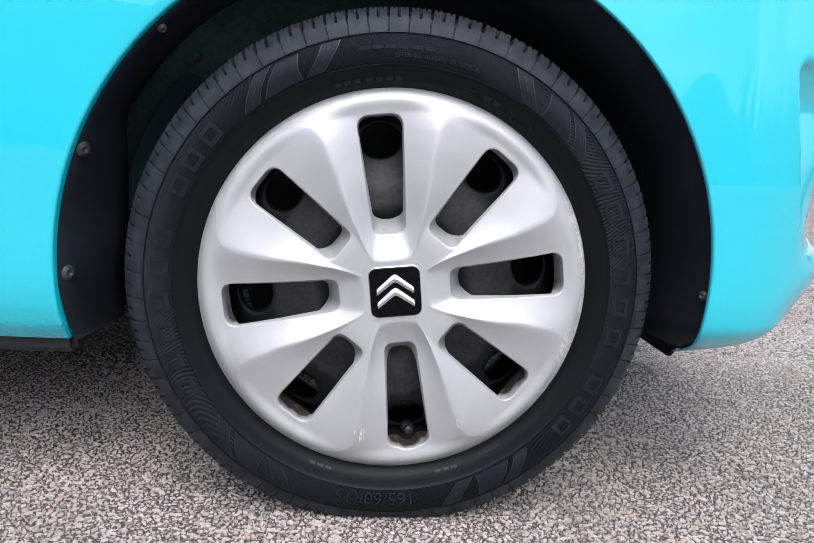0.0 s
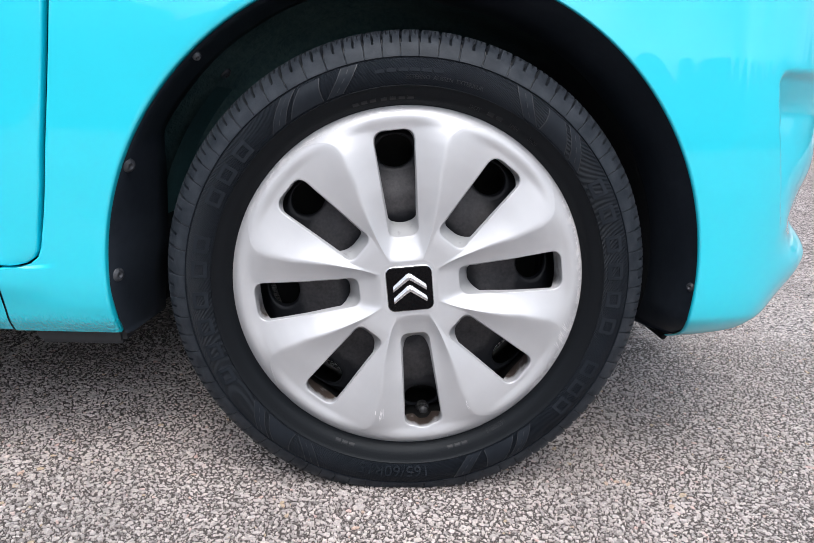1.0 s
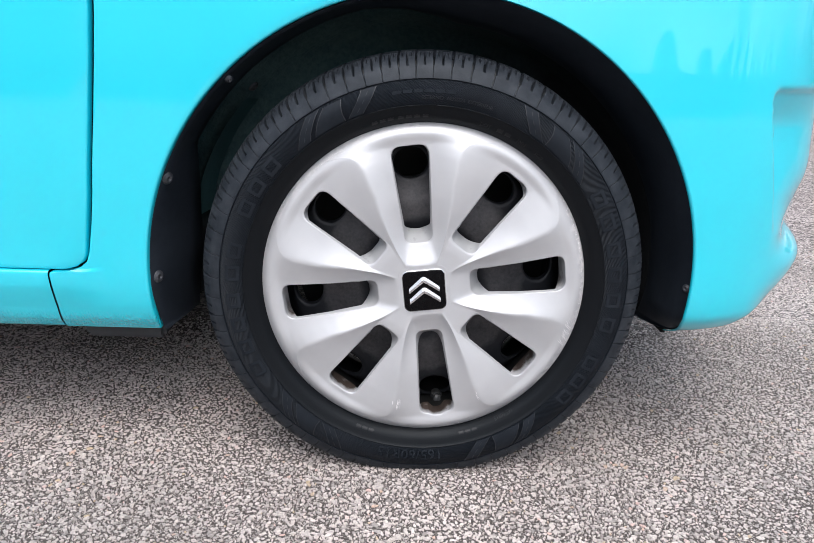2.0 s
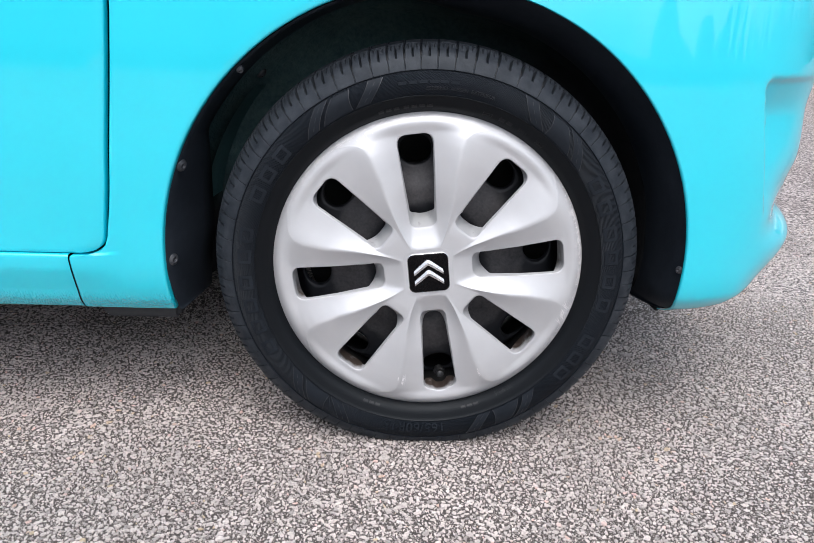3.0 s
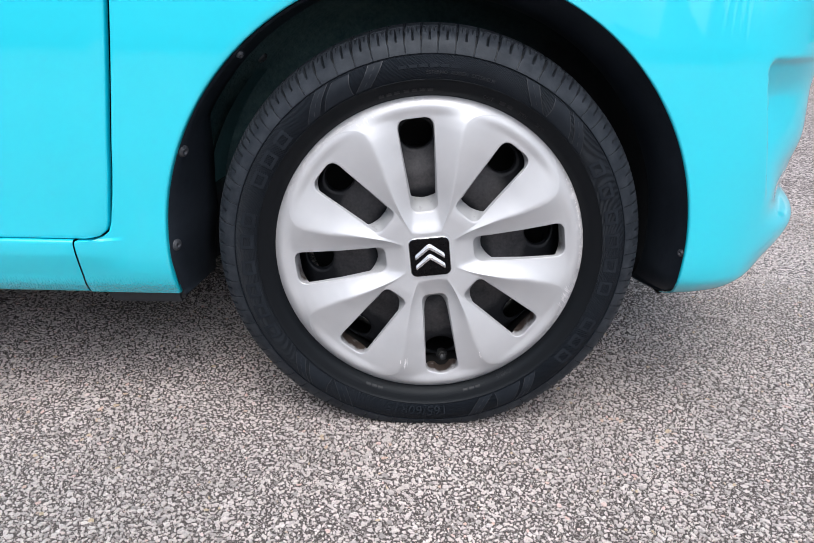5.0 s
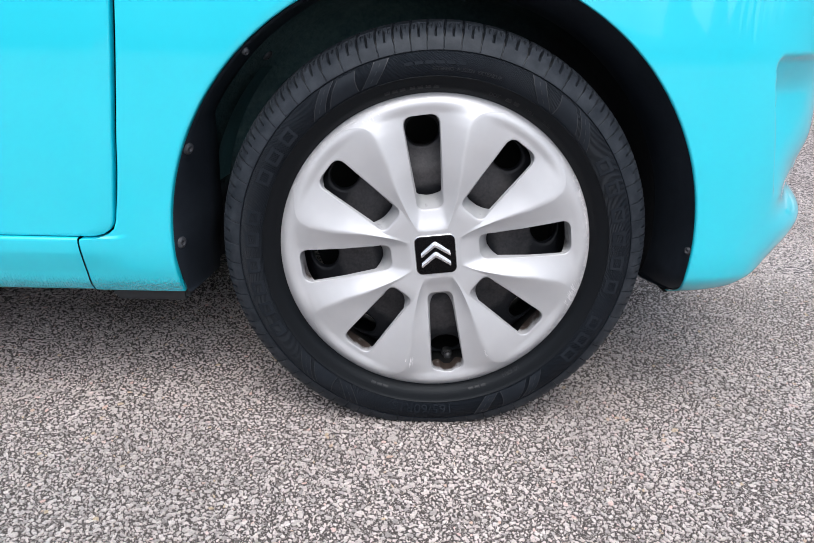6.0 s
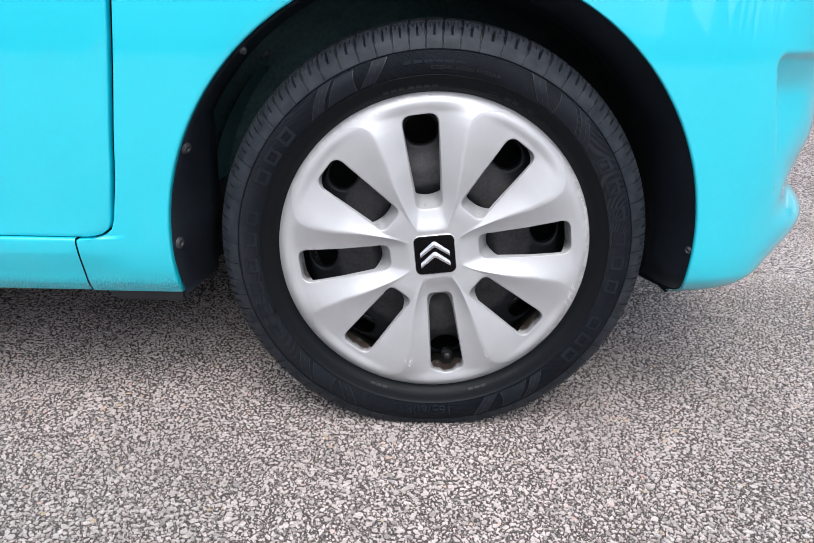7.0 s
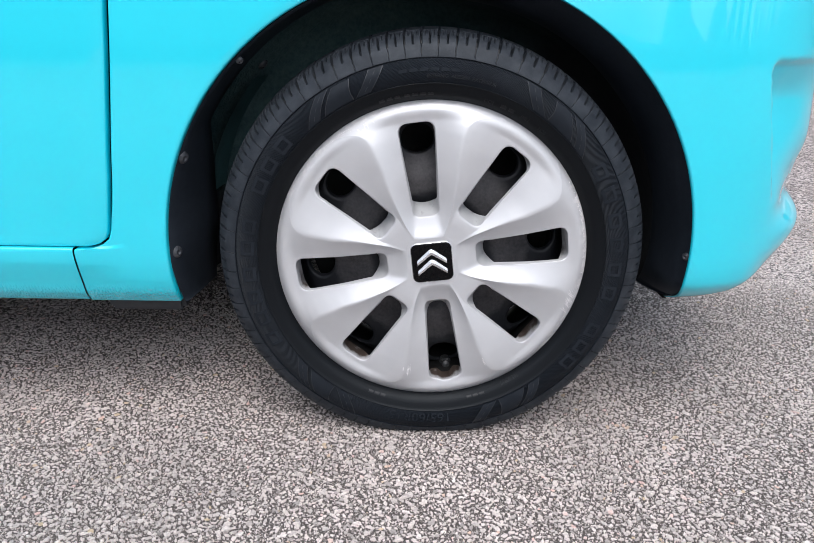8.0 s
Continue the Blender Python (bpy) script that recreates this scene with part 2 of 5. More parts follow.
def wall_material():
    """The cover's window reveals: silver gone grey, with brown road grime."""
    m, t, b, node = mat("grimy_silver")
    co = t.nodes.new("ShaderNodeTexCoord").outputs["Object"]
    sep = t.nodes.new("ShaderNodeSeparateXYZ")
    t.links.new(co, sep.inputs[0])
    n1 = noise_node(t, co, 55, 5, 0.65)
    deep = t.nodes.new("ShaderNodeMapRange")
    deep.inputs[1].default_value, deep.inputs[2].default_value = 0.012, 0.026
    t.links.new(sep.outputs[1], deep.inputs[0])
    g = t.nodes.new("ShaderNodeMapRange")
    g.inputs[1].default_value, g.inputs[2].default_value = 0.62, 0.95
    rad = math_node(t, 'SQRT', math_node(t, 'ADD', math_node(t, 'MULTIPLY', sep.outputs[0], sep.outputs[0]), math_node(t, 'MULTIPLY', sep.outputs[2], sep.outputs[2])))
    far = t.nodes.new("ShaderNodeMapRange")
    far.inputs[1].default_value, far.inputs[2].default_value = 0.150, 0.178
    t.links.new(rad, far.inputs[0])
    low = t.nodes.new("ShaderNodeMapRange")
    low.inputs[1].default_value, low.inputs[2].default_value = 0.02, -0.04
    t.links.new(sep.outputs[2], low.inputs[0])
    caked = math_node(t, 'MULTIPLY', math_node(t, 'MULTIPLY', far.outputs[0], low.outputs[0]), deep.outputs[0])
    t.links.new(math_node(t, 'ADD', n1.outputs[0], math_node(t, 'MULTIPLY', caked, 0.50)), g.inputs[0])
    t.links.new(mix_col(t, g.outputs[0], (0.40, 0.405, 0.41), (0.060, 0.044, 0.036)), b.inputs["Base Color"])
    b.inputs["Roughness"].default_value, b.inputs["Metallic"].default_value = 0.5, 0.25
    bump(t, b, n1.outputs[0], 0.2, 0.0004)
    return m


def asphalt_material():
    """Worn asphalt: dark binder with pale chippings."""
    m, t, b, node = mat("worn_asphalt")
    co = t.nodes.new("ShaderNodeNewGeometry").outputs["Position"]
    warp = noise_node(t, co, 60, 2)
    add = t.nodes.new("ShaderNodeMixRGB")
    add.inputs[0].default_value = 0.006
    t.links.new(co, add.inputs[1])
    t.links.new(warp.outputs[1], add.inputs[2])
    v = t.nodes.new("ShaderNodeTexVoronoi")
    v.inputs["Scale"].default_value = 125
    t.links.new(add.outputs[0], v.inputs["Vector"])
    v2 = t.nodes.new("ShaderNodeTexVoronoi")
    v2.inputs["Scale"].default_value = 330
    t.links.new(add.outputs[0], v2.inputs["Vector"])
    tone = t.nodes.new("ShaderNodeSeparateColor")
    t.links.new(v.outputs["Color"], tone.inputs[0])
    tone2 = t.nodes.new("ShaderNodeSeparateColor")
    t.links.new(v2.outputs["Color"], tone2.inputs[0])
    chip = ramp(t, 0.1, 0.95, (0.14, 0.124, 0.117), (0.64, 0.570, 0.540))
    t.links.new(tone.outputs[0], chip.inputs[0])
    fine = ramp(t, 0.3, 1.0, (0.03, 0.0265, 0.0255), (0.36, 0.32, 0.305))
    t.links.new(tone2.outputs[1], fine.inputs[0])
    gap = t.nodes.new("ShaderNodeMapRange")
    gap.inputs[1].default_value, gap.inputs[2].default_value = 0.55, 0.68
    t.links.new(v.outputs["Distance"], gap.inputs[0])
    col = mix_col(t, gap.outputs[0], chip.outputs[0], fine.outputs[0])
    big = noise_node(t, co, 2.2, 4)
    dirt = ramp(t, 0.3, 0.7, (0.80, 0.78, 0.76), (1.0, 1.0, 1.0))
    t.links.new(big.outputs[0], dirt.inputs[0])
    mul = t.nodes.new("ShaderNodeMixRGB")
    mul.blend_type = 'MULTIPLY'
    mul.inputs[0].default_value = 1.0
    t.links.new(col, mul.inputs[1])
    t.links.new(dirt.outputs[0], mul.inputs[2])
    # where the stone chippings lie only the dark binder is left between them
    sep = t.nodes.new("ShaderNodeSeparateXYZ")
    t.links.new(co, sep.inputs[0])

    def within(axis, lo, hi, fade):
        a, c = t.nodes.new("ShaderNodeMapRange"), t.nodes.new("ShaderNodeMapRange")
        a.inputs[1].default_value, a.inputs[2].default_value = lo, lo + fade
        c.inputs[1].default_value, c.inputs[2].default_value = hi, hi - fade
        for n in (a, c):
            t.links.new(sep.outputs[axis], n.inputs[0])
        return math_node(t, 'MULTIPLY', a.outputs[0], c.outputs[0])
    chips_here = math_node(t, 'MULTIPLY', within(0, -0.84, 1.01, 0.1), within(1, -0.36, 0.64, 0.1))
    grit = t.nodes.new("ShaderNodeTexVoronoi")       # fine stone slivers in dark bitumen
    grit.inputs["Scale"].default_value = 520
    t.links.new(add.outputs[0], grit.inputs["Vector"])
    shade = t.nodes.new("ShaderNodeSeparateColor")
    t.links.new(grit.outputs["Color"], shade.inputs[0])
    sliver = math_node(t, 'MULTIPLY', shade.outputs[0], math_node(t, 'LESS_THAN', grit.outputs["Distance"], 0.50))
    mastic = ramp(t, 0.05, 0.95, (0.074, 0.064, 0.059), (0.44, 0.386, 0.360))
    t.links.new(sliver, mastic.inputs[0])
    binder = mastic.outputs[0]
    t.links.new(mix_col(t, chips_here, mul.outputs[0], binder), b.inputs["Base Color"])
    b.inputs["Roughness"].default_value = 0.92
    b.inputs["Specular IOR Level"].default_value = 0.2
    inv = math_node(t, 'SUBTRACT', 1.0, v.outputs["Distance"])
    inv2 = math_node(t, 'SUBTRACT', 1.0, v2.outputs["Distance"])
    bump(t, b, math_node(t, 'ADD', inv, math_node(t, 'MULTIPLY', inv2, 0.4)), 0.9, 0.004)
    return m


def chipping_material():
    """Stone chippings: each one its own grey, a few of them pinkish or tan."""
    m, t, b, node = mat("stone_chippings")
    rnd = t.nodes.new("ShaderNodeNewGeometry").outputs["Random Per Island"]
    co = t.nodes.new("ShaderNodeNewGeometry").outputs["Position"]
    r = t.nodes.new("ShaderNodeValToRGB")
    stops = ((0.0, (0.26, 0.229, 0.213)), (0.16, (0.43, 0.380, 0.354)), (0.45, (0.535, 0.473, 0.440)), (0.85, (0.590, 0.524, 0.490)),
             (0.97, (0.640, 0.577, 0.542)), (0.988, (0.60, 0.42, 0.37)), (0.997, (0.52, 0.41, 0.27)))
    r.color_ramp.elements[0].position, r.color_ramp.elements[0].color = stops[0][0], (*stops[0][1], 1)
    r.color_ramp.elements[1].position, r.color_ramp.elements[1].color = stops[-1][0], (*stops[-1][1], 1)
    for p, c in stops[1:-1]:
        e = r.color_ramp.elements.new(p)
        e.color = (*c, 1)
    t.links.new(rnd, r.inputs[0])
    n = noise_node(t, co, 330, 4, 0.6)
    big = noise_node(t, co, 2.2, 4)
    f = math_node(t, 'ADD', math_node(t, 'MULTIPLY', n.outputs[0], 0.5), math_node(t, 'MULTIPLY', big.outputs[0], 0.35))
    g = ramp(t, 0.26, 0.56, (0.50, 0.51, 0.515), (1.54, 1.56, 1.57))
    t.links.new(f, g.inputs[0])
    mul = t.nodes.new("ShaderNodeMixRGB")
    mul.blend_type = 'MULTIPLY'
    mul.inputs[0].default_value = 1.0
    t.links.new(r.outputs[0], mul.inputs[1])
    t.links.new(g.outputs[0], mul.inputs[2])
    t.links.new(mul.outputs[0], b.inputs["Base Color"])
    b.inputs["Roughness"].default_value = 0.34
    b.inputs["Specular IOR Level"].default_value = 0.5
    bump(t, b, n.outputs[0], 1.0, 0.0035)
    return m


PAINT = paint_material()
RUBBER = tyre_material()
SILVER = cover_material()
REVEAL = wall_material()
ASPHALT = asphalt_material()
CHIPS = chipping_material()
LINER = speckled("black_liner_plastic", (0.0105, 0.0135, 0.0182), (0.0210, 0.0260, 0.0340), 9, 0.46, bump_s=0.25, bump_d=0.0006, spec=0.25, tint=(0.85, 0.94, 1.0))
TRIM = speckled("grey_black_plastic", (0.014, 0.015, 0.017), (0.026, 0.028, 0.030), 12, 0.55, bump_s=0.3, bump_d=0.0004)
DUSTY = dusty_material()
# pale enough for the added unseen walls to throw light under the car
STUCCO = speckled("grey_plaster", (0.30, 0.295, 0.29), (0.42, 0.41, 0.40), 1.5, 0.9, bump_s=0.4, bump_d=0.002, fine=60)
WHITEWASH = speckled("white_wall_paint", (0.66, 0.66, 0.65), (0.80, 0.80, 0.79), 2.5, 0.7, bump_s=0.3, bump_d=0.002, fine=50)
GREYGREEN = speckled("grey_green_render", (0.22, 0.25, 0.22), (0.34, 0.37, 0.33), 2.0, 0.85, bump_s=0.4, bump_d=0.002, fine=60)
CLIP = speckled("black_clip_plastic", (0.030, 0.033, 0.038), (0.060, 0.064, 0.072), 40, 0.42, bump_s=0.2, bump_d=0.0003)
STEEL = steel_material()
BLACKSTEEL = speckled("black_steel", (0.005, 0.0052, 0.0055), (0.012, 0.0122, 0.0125), 30, 0.5, bump_s=0.2, bump_d=0.0004)
BRAKE = speckled("rusty_cast_iron", (0.018, 0.016, 0.015), (0.05, 0.042, 0.036), 40, 0.7, metal=0.3, bump_s=0.6, bump_d=0.0015)
GLOSSBLACK = speckled("gloss_black_plastic", (0.002, 0.002, 0.0025), (0.004, 0.004, 0.0045), 30, 0.16, bump_s=0.02, bump_d=0.0002, spec=0.12)
CHROME = speckled("satin_chrome", (0.62, 0.63, 0.64), (0.72, 0.72, 0.72), 40, 0.24, metal=0.75, bump_s=0.03, bump_d=0.0002)
RAISED = speckled("smooth_rubber", (0.0088, 0.0110, 0.0146), (0.0155, 0.0188, 0.0238), 20, 0.46, bump_s=0.15, bump_d=0.0003, spec=0.14, tint=(0.90, 0.96, 1.0))
WRITING = speckled("rubber_writing", (0.0140, 0.0162, 0.0196), (0.0215, 0.0245, 0.0290), 20, 0.42, bump_s=0.1, bump_d=0.0002)
BEAD = speckled("black_bead_rubber", (0.0060, 0.0070, 0.0085), (0.0100, 0.0115, 0.0135), 20, 0.4, bump_s=0.1, bump_d=0.0002, spec=0.3)
CAP = speckled("grey_valve_cap", (0.030, 0.031, 0.033), (0.055, 0.056, 0.058), 60, 0.4, bump_s=0.2, bump_d=0.0003)
SIPE = speckled("dusty_sipe_rubber", (0.050, 0.052, 0.055), (0.100, 0.103, 0.106), 60, 0.85, bump_s=0.3, bump_d=0.0004, spec=0.1)
FLAP = speckled("matt_black_rubber", (0.0042, 0.0048, 0.0057), (0.0076, 0.0086, 0.0098), 20, 0.6, bump_s=0.2, bump_d=0.0004, spec=0.15)
SCRAPE = speckled("chalky_scrape", (0.74, 0.73, 0.73), (0.86, 0.85, 0.85), 300, 0.7, bump_s=0.5, bump_d=0.0005)
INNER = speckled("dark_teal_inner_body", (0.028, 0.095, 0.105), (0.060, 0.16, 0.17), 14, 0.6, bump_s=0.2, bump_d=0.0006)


# ---- building helpers ----
from mathutils.bvhtree import BVHTree


def mesh_ob(name, verts, faces, material, parent=None, label="", smooth=True, mats=None, face_mats=None, weld=0.0):
    me = bpy.data.meshes.new(name)
    me.from_pydata([tuple(map(float, v)) for v in verts], [], [tuple(map(int, f)) for f in faces])
    for m in (mats or [material]):
        me.materials.append(m)
    if face_mats is not None:
        me.polygons.foreach_set("material_index", np.array(face_mats, dtype=np.int32))
    if weld:
        bm = bmesh.new()
        bm.from_mesh(me)
        bmesh.ops.remove_doubles(bm, verts=bm.verts, dist=weld)
        bm.to_mesh(me)
        bm.free()
    me.polygons.foreach_set("use_smooth", [smooth] * len(me.polygons))
    me.update()
    ob = new(name, me)
    if parent is not None:
        ob.parent = parent
    if label:
        ob["label"] = label
    return ob


def part(name, bm, material, parent, label="", smooth=False):
    bmesh.ops.recalc_face_normals(bm, faces=bm.faces)
    me = bpy.data.meshes.new(name)
    bm.to_mesh(me)
    bm.free()
    me.materials.append(material)
    me.polygons.foreach_set("use_smooth", [smooth] * len(me.polygons))
    ob = new(name, me)
    ob.parent = parent
    if label:
        ob["label"] = label
    return ob


def grid_faces(rows, cols, wrap=False):
    out = []
    for i in range(rows - 1):
        for j in range(cols if wrap else cols - 1):
            k = (j + 1) % cols
            out.append((i * cols + j, i * cols + k, (i + 1) * cols + k, (i + 1) * cols + j))
    return out


def smooth_curve(xs, ys, width=3):
    """A rounded run through the given pairs, as a function."""
    fx = np.linspace(xs[0], xs[-1], 400)
    fy = np.interp(fx, xs, ys)
    k = max(3, int(400 * width / 100))
    pad = np.concatenate([np.full(k, fy[0]), fy, np.full(k, fy[-1])])
    ker = np.hanning(2 * k + 1)
    fy2 = np.convolve(pad, ker / ker.sum(), "same")[k:-k]
    return lambda v: np.interp(v, fx, fy2)


def sharpen(ob, degrees=35):
    me = ob.data
    bm = bmesh.new()
    bm.from_mesh(me)
    for e in bm.edges:
        if len(e.link_faces) == 2 and e.calc_face_angle(0) > radians(degrees):
            e.smooth = False
    bm.to_mesh(me)
    bm.free()
    return ob


# ---- ground ----
def build_ground():
    n = 24
    far = [0.9, 2, 5, 12, 40, 120, 400]
    verts, faces = [], []
    xs = sorted([-v for v in far] + list(np.linspace(-0.7, 0.9, n)) + [v + 0.5 for v in far])
    ys = sorted([-v for v in far] + list(np.linspace(-0.7, 0.9, n)) + [v + 0.5 for v in far])
    for y in ys:
        for x in xs:
            near = max(abs(x), abs(y)) < 3
            z = 0.0012 * noise.noise(Vector((x * 6, y * 6, 0))) if near else 0.0
            verts.append((x, y, z - 0.0012))
    ground = mesh_ob("ground", verts, grid_faces(len(ys), len(xs)), ASPHALT)
    return tagged(ground, "grey worn asphalt with pale exposed stone chippings", "ground", kind="structure")


def build_chippings():
    """Angular stone chips bedded in the binder, one joined sheet of them."""
    rng = np.random.default_rng(7)

    def scatter(pitch, x0, x1, y0, y1, jitter):
        gx, gy = np.meshgrid(np.arange(x0, x1, pitch), np.arange(y0, y1, pitch))
        gx[::2] += pitch * 0.5
        p = np.stack([gx.ravel(), gy.ravel()], 1)
        return p + rng.uniform(-jitter, jitter, p.shape) * pitch
    near, far = (-0.98, 1.15, -0.50, 0.66), (0.35, 1.60, 0.66, 1.45)
    big = np.concatenate([scatter(0.0071, *near, 0.40), scatter(0.0100, *far, 0.42)])
    big = big[rng.random(len(big)) < 0.95]
    big_r = rng.lognormal(math.log(0.0033), 0.30, len(big)).clip(0.0016, 0.0056)
    mid = np.concatenate([scatter(0.0046, *near, 0.48), scatter(0.0075, *far, 0.48)])
    mid_r = rng.lognormal(math.log(0.0018), 0.30, len(mid)).clip(0.0010, 0.0030)
    # the middling ones lie only where there is room between the large ones
    cell = 0.0015
    grid = np.zeros((int(2.8 / cell), int(2.2 / cell)), bool)
    bi = ((big - np.array([-1.05, -0.56])) / cell).astype(int)
    for dx in range(-4, 5):
        for dy in range(-4, 5):
            hit = np.hypot(dx, dy) * cell < big_r * 0.95 + 0.0006
            grid[bi[hit, 0] + dx, bi[hit, 1] + dy] = True
    mi = ((mid - np.array([-1.05, -0.56])) / cell).astype(int)
    free = ~grid[mi[:, 0], mi[:, 1]]
    mid, mid_r = mid[free], mid_r[free]
    crumbs = 36000
    dust = np.stack([rng.uniform(-0.98, 1.15, crumbs), rng.uniform(-0.50, 0.66, crumbs)], 1)
    c = np.concatenate([big, mid, dust])
    size = np.concatenate([big_r, mid_r, rng.uniform(0.0005, 0.0013, crumbs)])
    small = np.arange(len(c)) >= len(big)
    inside = np.minimum.reduce([c[:, 0] + 0.98, 1.6 - c[:, 0], c[:, 1] + 0.50, np.where(c[:, 0] < 0.55, 0.66 - c[:, 1], 1.45 - c[:, 1]), np.where(c[:, 1] < 0.66, 1.15 - c[:, 0], 1.6 - c[:, 0])])
    keep = rng.random(len(c)) < 0.98 * np.clip(inside / 0.22, 0.05, 1)      # thinning out into the plain asphalt
    c, small, size = c[keep], small[keep], size[keep]
    n, k = len(c), 5
    stretch = np.where(small, rng.uniform(0.26, 0.80, n), rng.uniform(0.42, 0.86, n))
    turn = rng.uniform(0, 2 * np.pi, n)
    lean = rng.normal(0, 0.085, (n, 2))
    height = rng.uniform(-0.0006, 0.0005, n) - 0.0002 * small
    a = (np.arange(k) / k * 2 * np.pi)[None, :] + rng.uniform(-0.5, 0.5, (n, k))
    r = size[:, None] * rng.uniform(0.62, 1.34, (n, k))
    lx, ly = r * np.cos(a), r * np.sin(a) * stretch[:, None]
    ct, st = np.cos(turn)[:, None], np.sin(turn)[:, None]
    px, py = lx * ct - ly * st, lx * st + ly * ct
    top = np.stack([c[:, 0:1] + px * 0.90, c[:, 1:2] + py * 0.90,
                    height[:, None] + lean[:, 0:1] * px + lean[:, 1:2] * py + rng.normal(0, 0.0002, (n, k))], 2)
    low = np.stack([c[:, 0:1] + px * 1.02, c[:, 1:2] + py * 1.02, np.full((n, k), -0.0032)], 2)
    verts = np.concatenate([top, low], 1).reshape(-1, 3)
    base = (np.arange(n) * 2 * k)[:, None]
    i = np.arange(k)
    j = (i + 1) % k
    cap = base + i[None, :]
    side = np.stack([i + k, j + k, j, i], 1).reshape(1, -1) + base
    idx = np.concatenate([cap, side], 1).reshape(-1)
    totals = np.tile(np.array([k] + [4] * k), n)
    starts = np.concatenate([[0], np.cumsum(totals)[:-1]])
    me = bpy.data.meshes.new("stone_chippings")
    me.vertices.add(len(verts))
    me.vertices.foreach_set("co", verts.ravel())
    me.loops.add(len(idx))
    me.loops.foreach_set("vertex_index", idx.astype(np.int32))
    me.polygons.add(len(totals))
    me.polygons.foreach_set("loop_start", starts.astype(np.int32))
    me.polygons.foreach_set("use_smooth", np.zeros(len(totals), dtype=bool))
    me.update(calc_edges=True)
    me.validate()
    me.materials.append(CHIPS)
    return tagged(new("stone_chippings", me), "pale grey and pinkish stone chips bedded in asphalt", "gravel", kind="stuff")


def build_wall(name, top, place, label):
    """A plain plastered wall added out of sight; the paint mirrors its gabled skyline."""
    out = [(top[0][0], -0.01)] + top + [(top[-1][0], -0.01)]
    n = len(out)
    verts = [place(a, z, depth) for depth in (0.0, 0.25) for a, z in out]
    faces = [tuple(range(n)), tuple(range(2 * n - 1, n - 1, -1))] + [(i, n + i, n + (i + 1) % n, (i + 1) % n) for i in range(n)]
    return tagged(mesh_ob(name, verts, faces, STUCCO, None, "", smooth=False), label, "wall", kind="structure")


def skyline(start, gables, end, low, seed):
    """Gables (width, eaves height, ridge height) one after another, then a low uneven top with tall slender humps up to end."""
    out, a, r = [], start, random.Random(seed)
    for w, eaves, ridge in gables:
        out += [(a, eaves), (a + w * 0.5, ridge), (a + w, eaves)]
        a += w
    while a < end:
        w, h = r.uniform(0.35, 1.6), r.uniform(0.1, 1.5)
        for k in range(9):
            f = k / 9
            out.append((a + w * f, low + h * math.sin(math.pi * f) ** 0.7 + r.uniform(-0.05, 0.05)))
        a += w + r.uniform(0.0, 0.7)
    return out + [(end + 1.6, low)]


def build_far_wall():
    """A low white-painted wall with board joints and a grey-green coping, across the street beyond the car's front."""
    for name, z0, z1, y0, material in (("wall_north", -0.01, 0.50, 10.9, WHITEWASH), ("wall_coping", 0.50, 2.3, 10.94, GREYGREEN)):
        bm = bmesh.new()
        rows = [z0, z1] if name == "wall_coping" else [z0, 0.06, 0.07, 0.20, 0.21, 0.34, 0.35, z1]
        for a, b in zip(rows, rows[1:]):
            depth = 0.012 if b - a < 0.02 else 0.0
            bmesh.ops.create_cube(bm, size=1.0, matrix=Matrix.Translation((5.0, y0 + 0.125 + depth, (a + b) / 2)) @ Matrix.Diagonal((24.0, 0.25, b - a, 1)))
        me = bpy.data.meshes.new(name)
        bm.to_mesh(me)
        bm.free()
        me.materials.append(material)
        tagged(new(name, me), "white-painted boarded wall base" if name == "wall_north" else "grey-green wall above a white base", "wall", kind="structure")


build_ground()
build_chippings()
# added unseen in place of houses and trees that the paint reflects
build_wall("reflected_wall_south", skyline(-26, [(12.5, 3.4, 4.4), (9.0, 3.4, 4.4), (6.4, 3.2, 4.2)], 12.4, 1.35, 5),
           lambda a, z, depth: (a, -15.0 - depth, z), "unseen grey plastered wall with an uneven top, added for reflections in the paint")
build_wall("reflected_wall_east", skyline(-14.9, [], 1.5, 1.2, 8),
           lambda a, z, depth: (14.2 + depth, a, z), "unseen grey plastered wall with an uneven top, added for reflections in the bumper")
build_far_wall()

# ---- the car ----
HUB = 0.274
car = tagged(new("car"), "small hatchback in glossy bright cyan paint standing on asphalt", "car")

side_prof = smooth_curve([0.17, 0.198, 0.215, 0.235, 0.258, 0.275, 0.30, 0.40, 0.55, 0.65, 0.72, 0.80, 0.86, 0.90],
                         [0.058, 0.033, 0.0200, 0.0125, 0.0090, 0.0077, 0.007, 0.006, 0.009, 0.014, 0.022, 0.045, 0.09, 0.16], 1.2)


def side_place(s, z, depth=0.0):
    """A place on the car's flank: s along the car, z up, depth behind the skin."""
    y = float(side_prof(z))
    k = min(max((-s - 0.41) / 0.05, 0), 1)
    if z < 0.2865:      # the sill stands a little proud of the door
        y -= 0.005 * k * min(max((z - 0.235) / 0.03, 0), 1)
    return (s, y + depth, z)


PLAN_X, PLAN_A, PLAN_B = 0.35, 0.263, 0.345


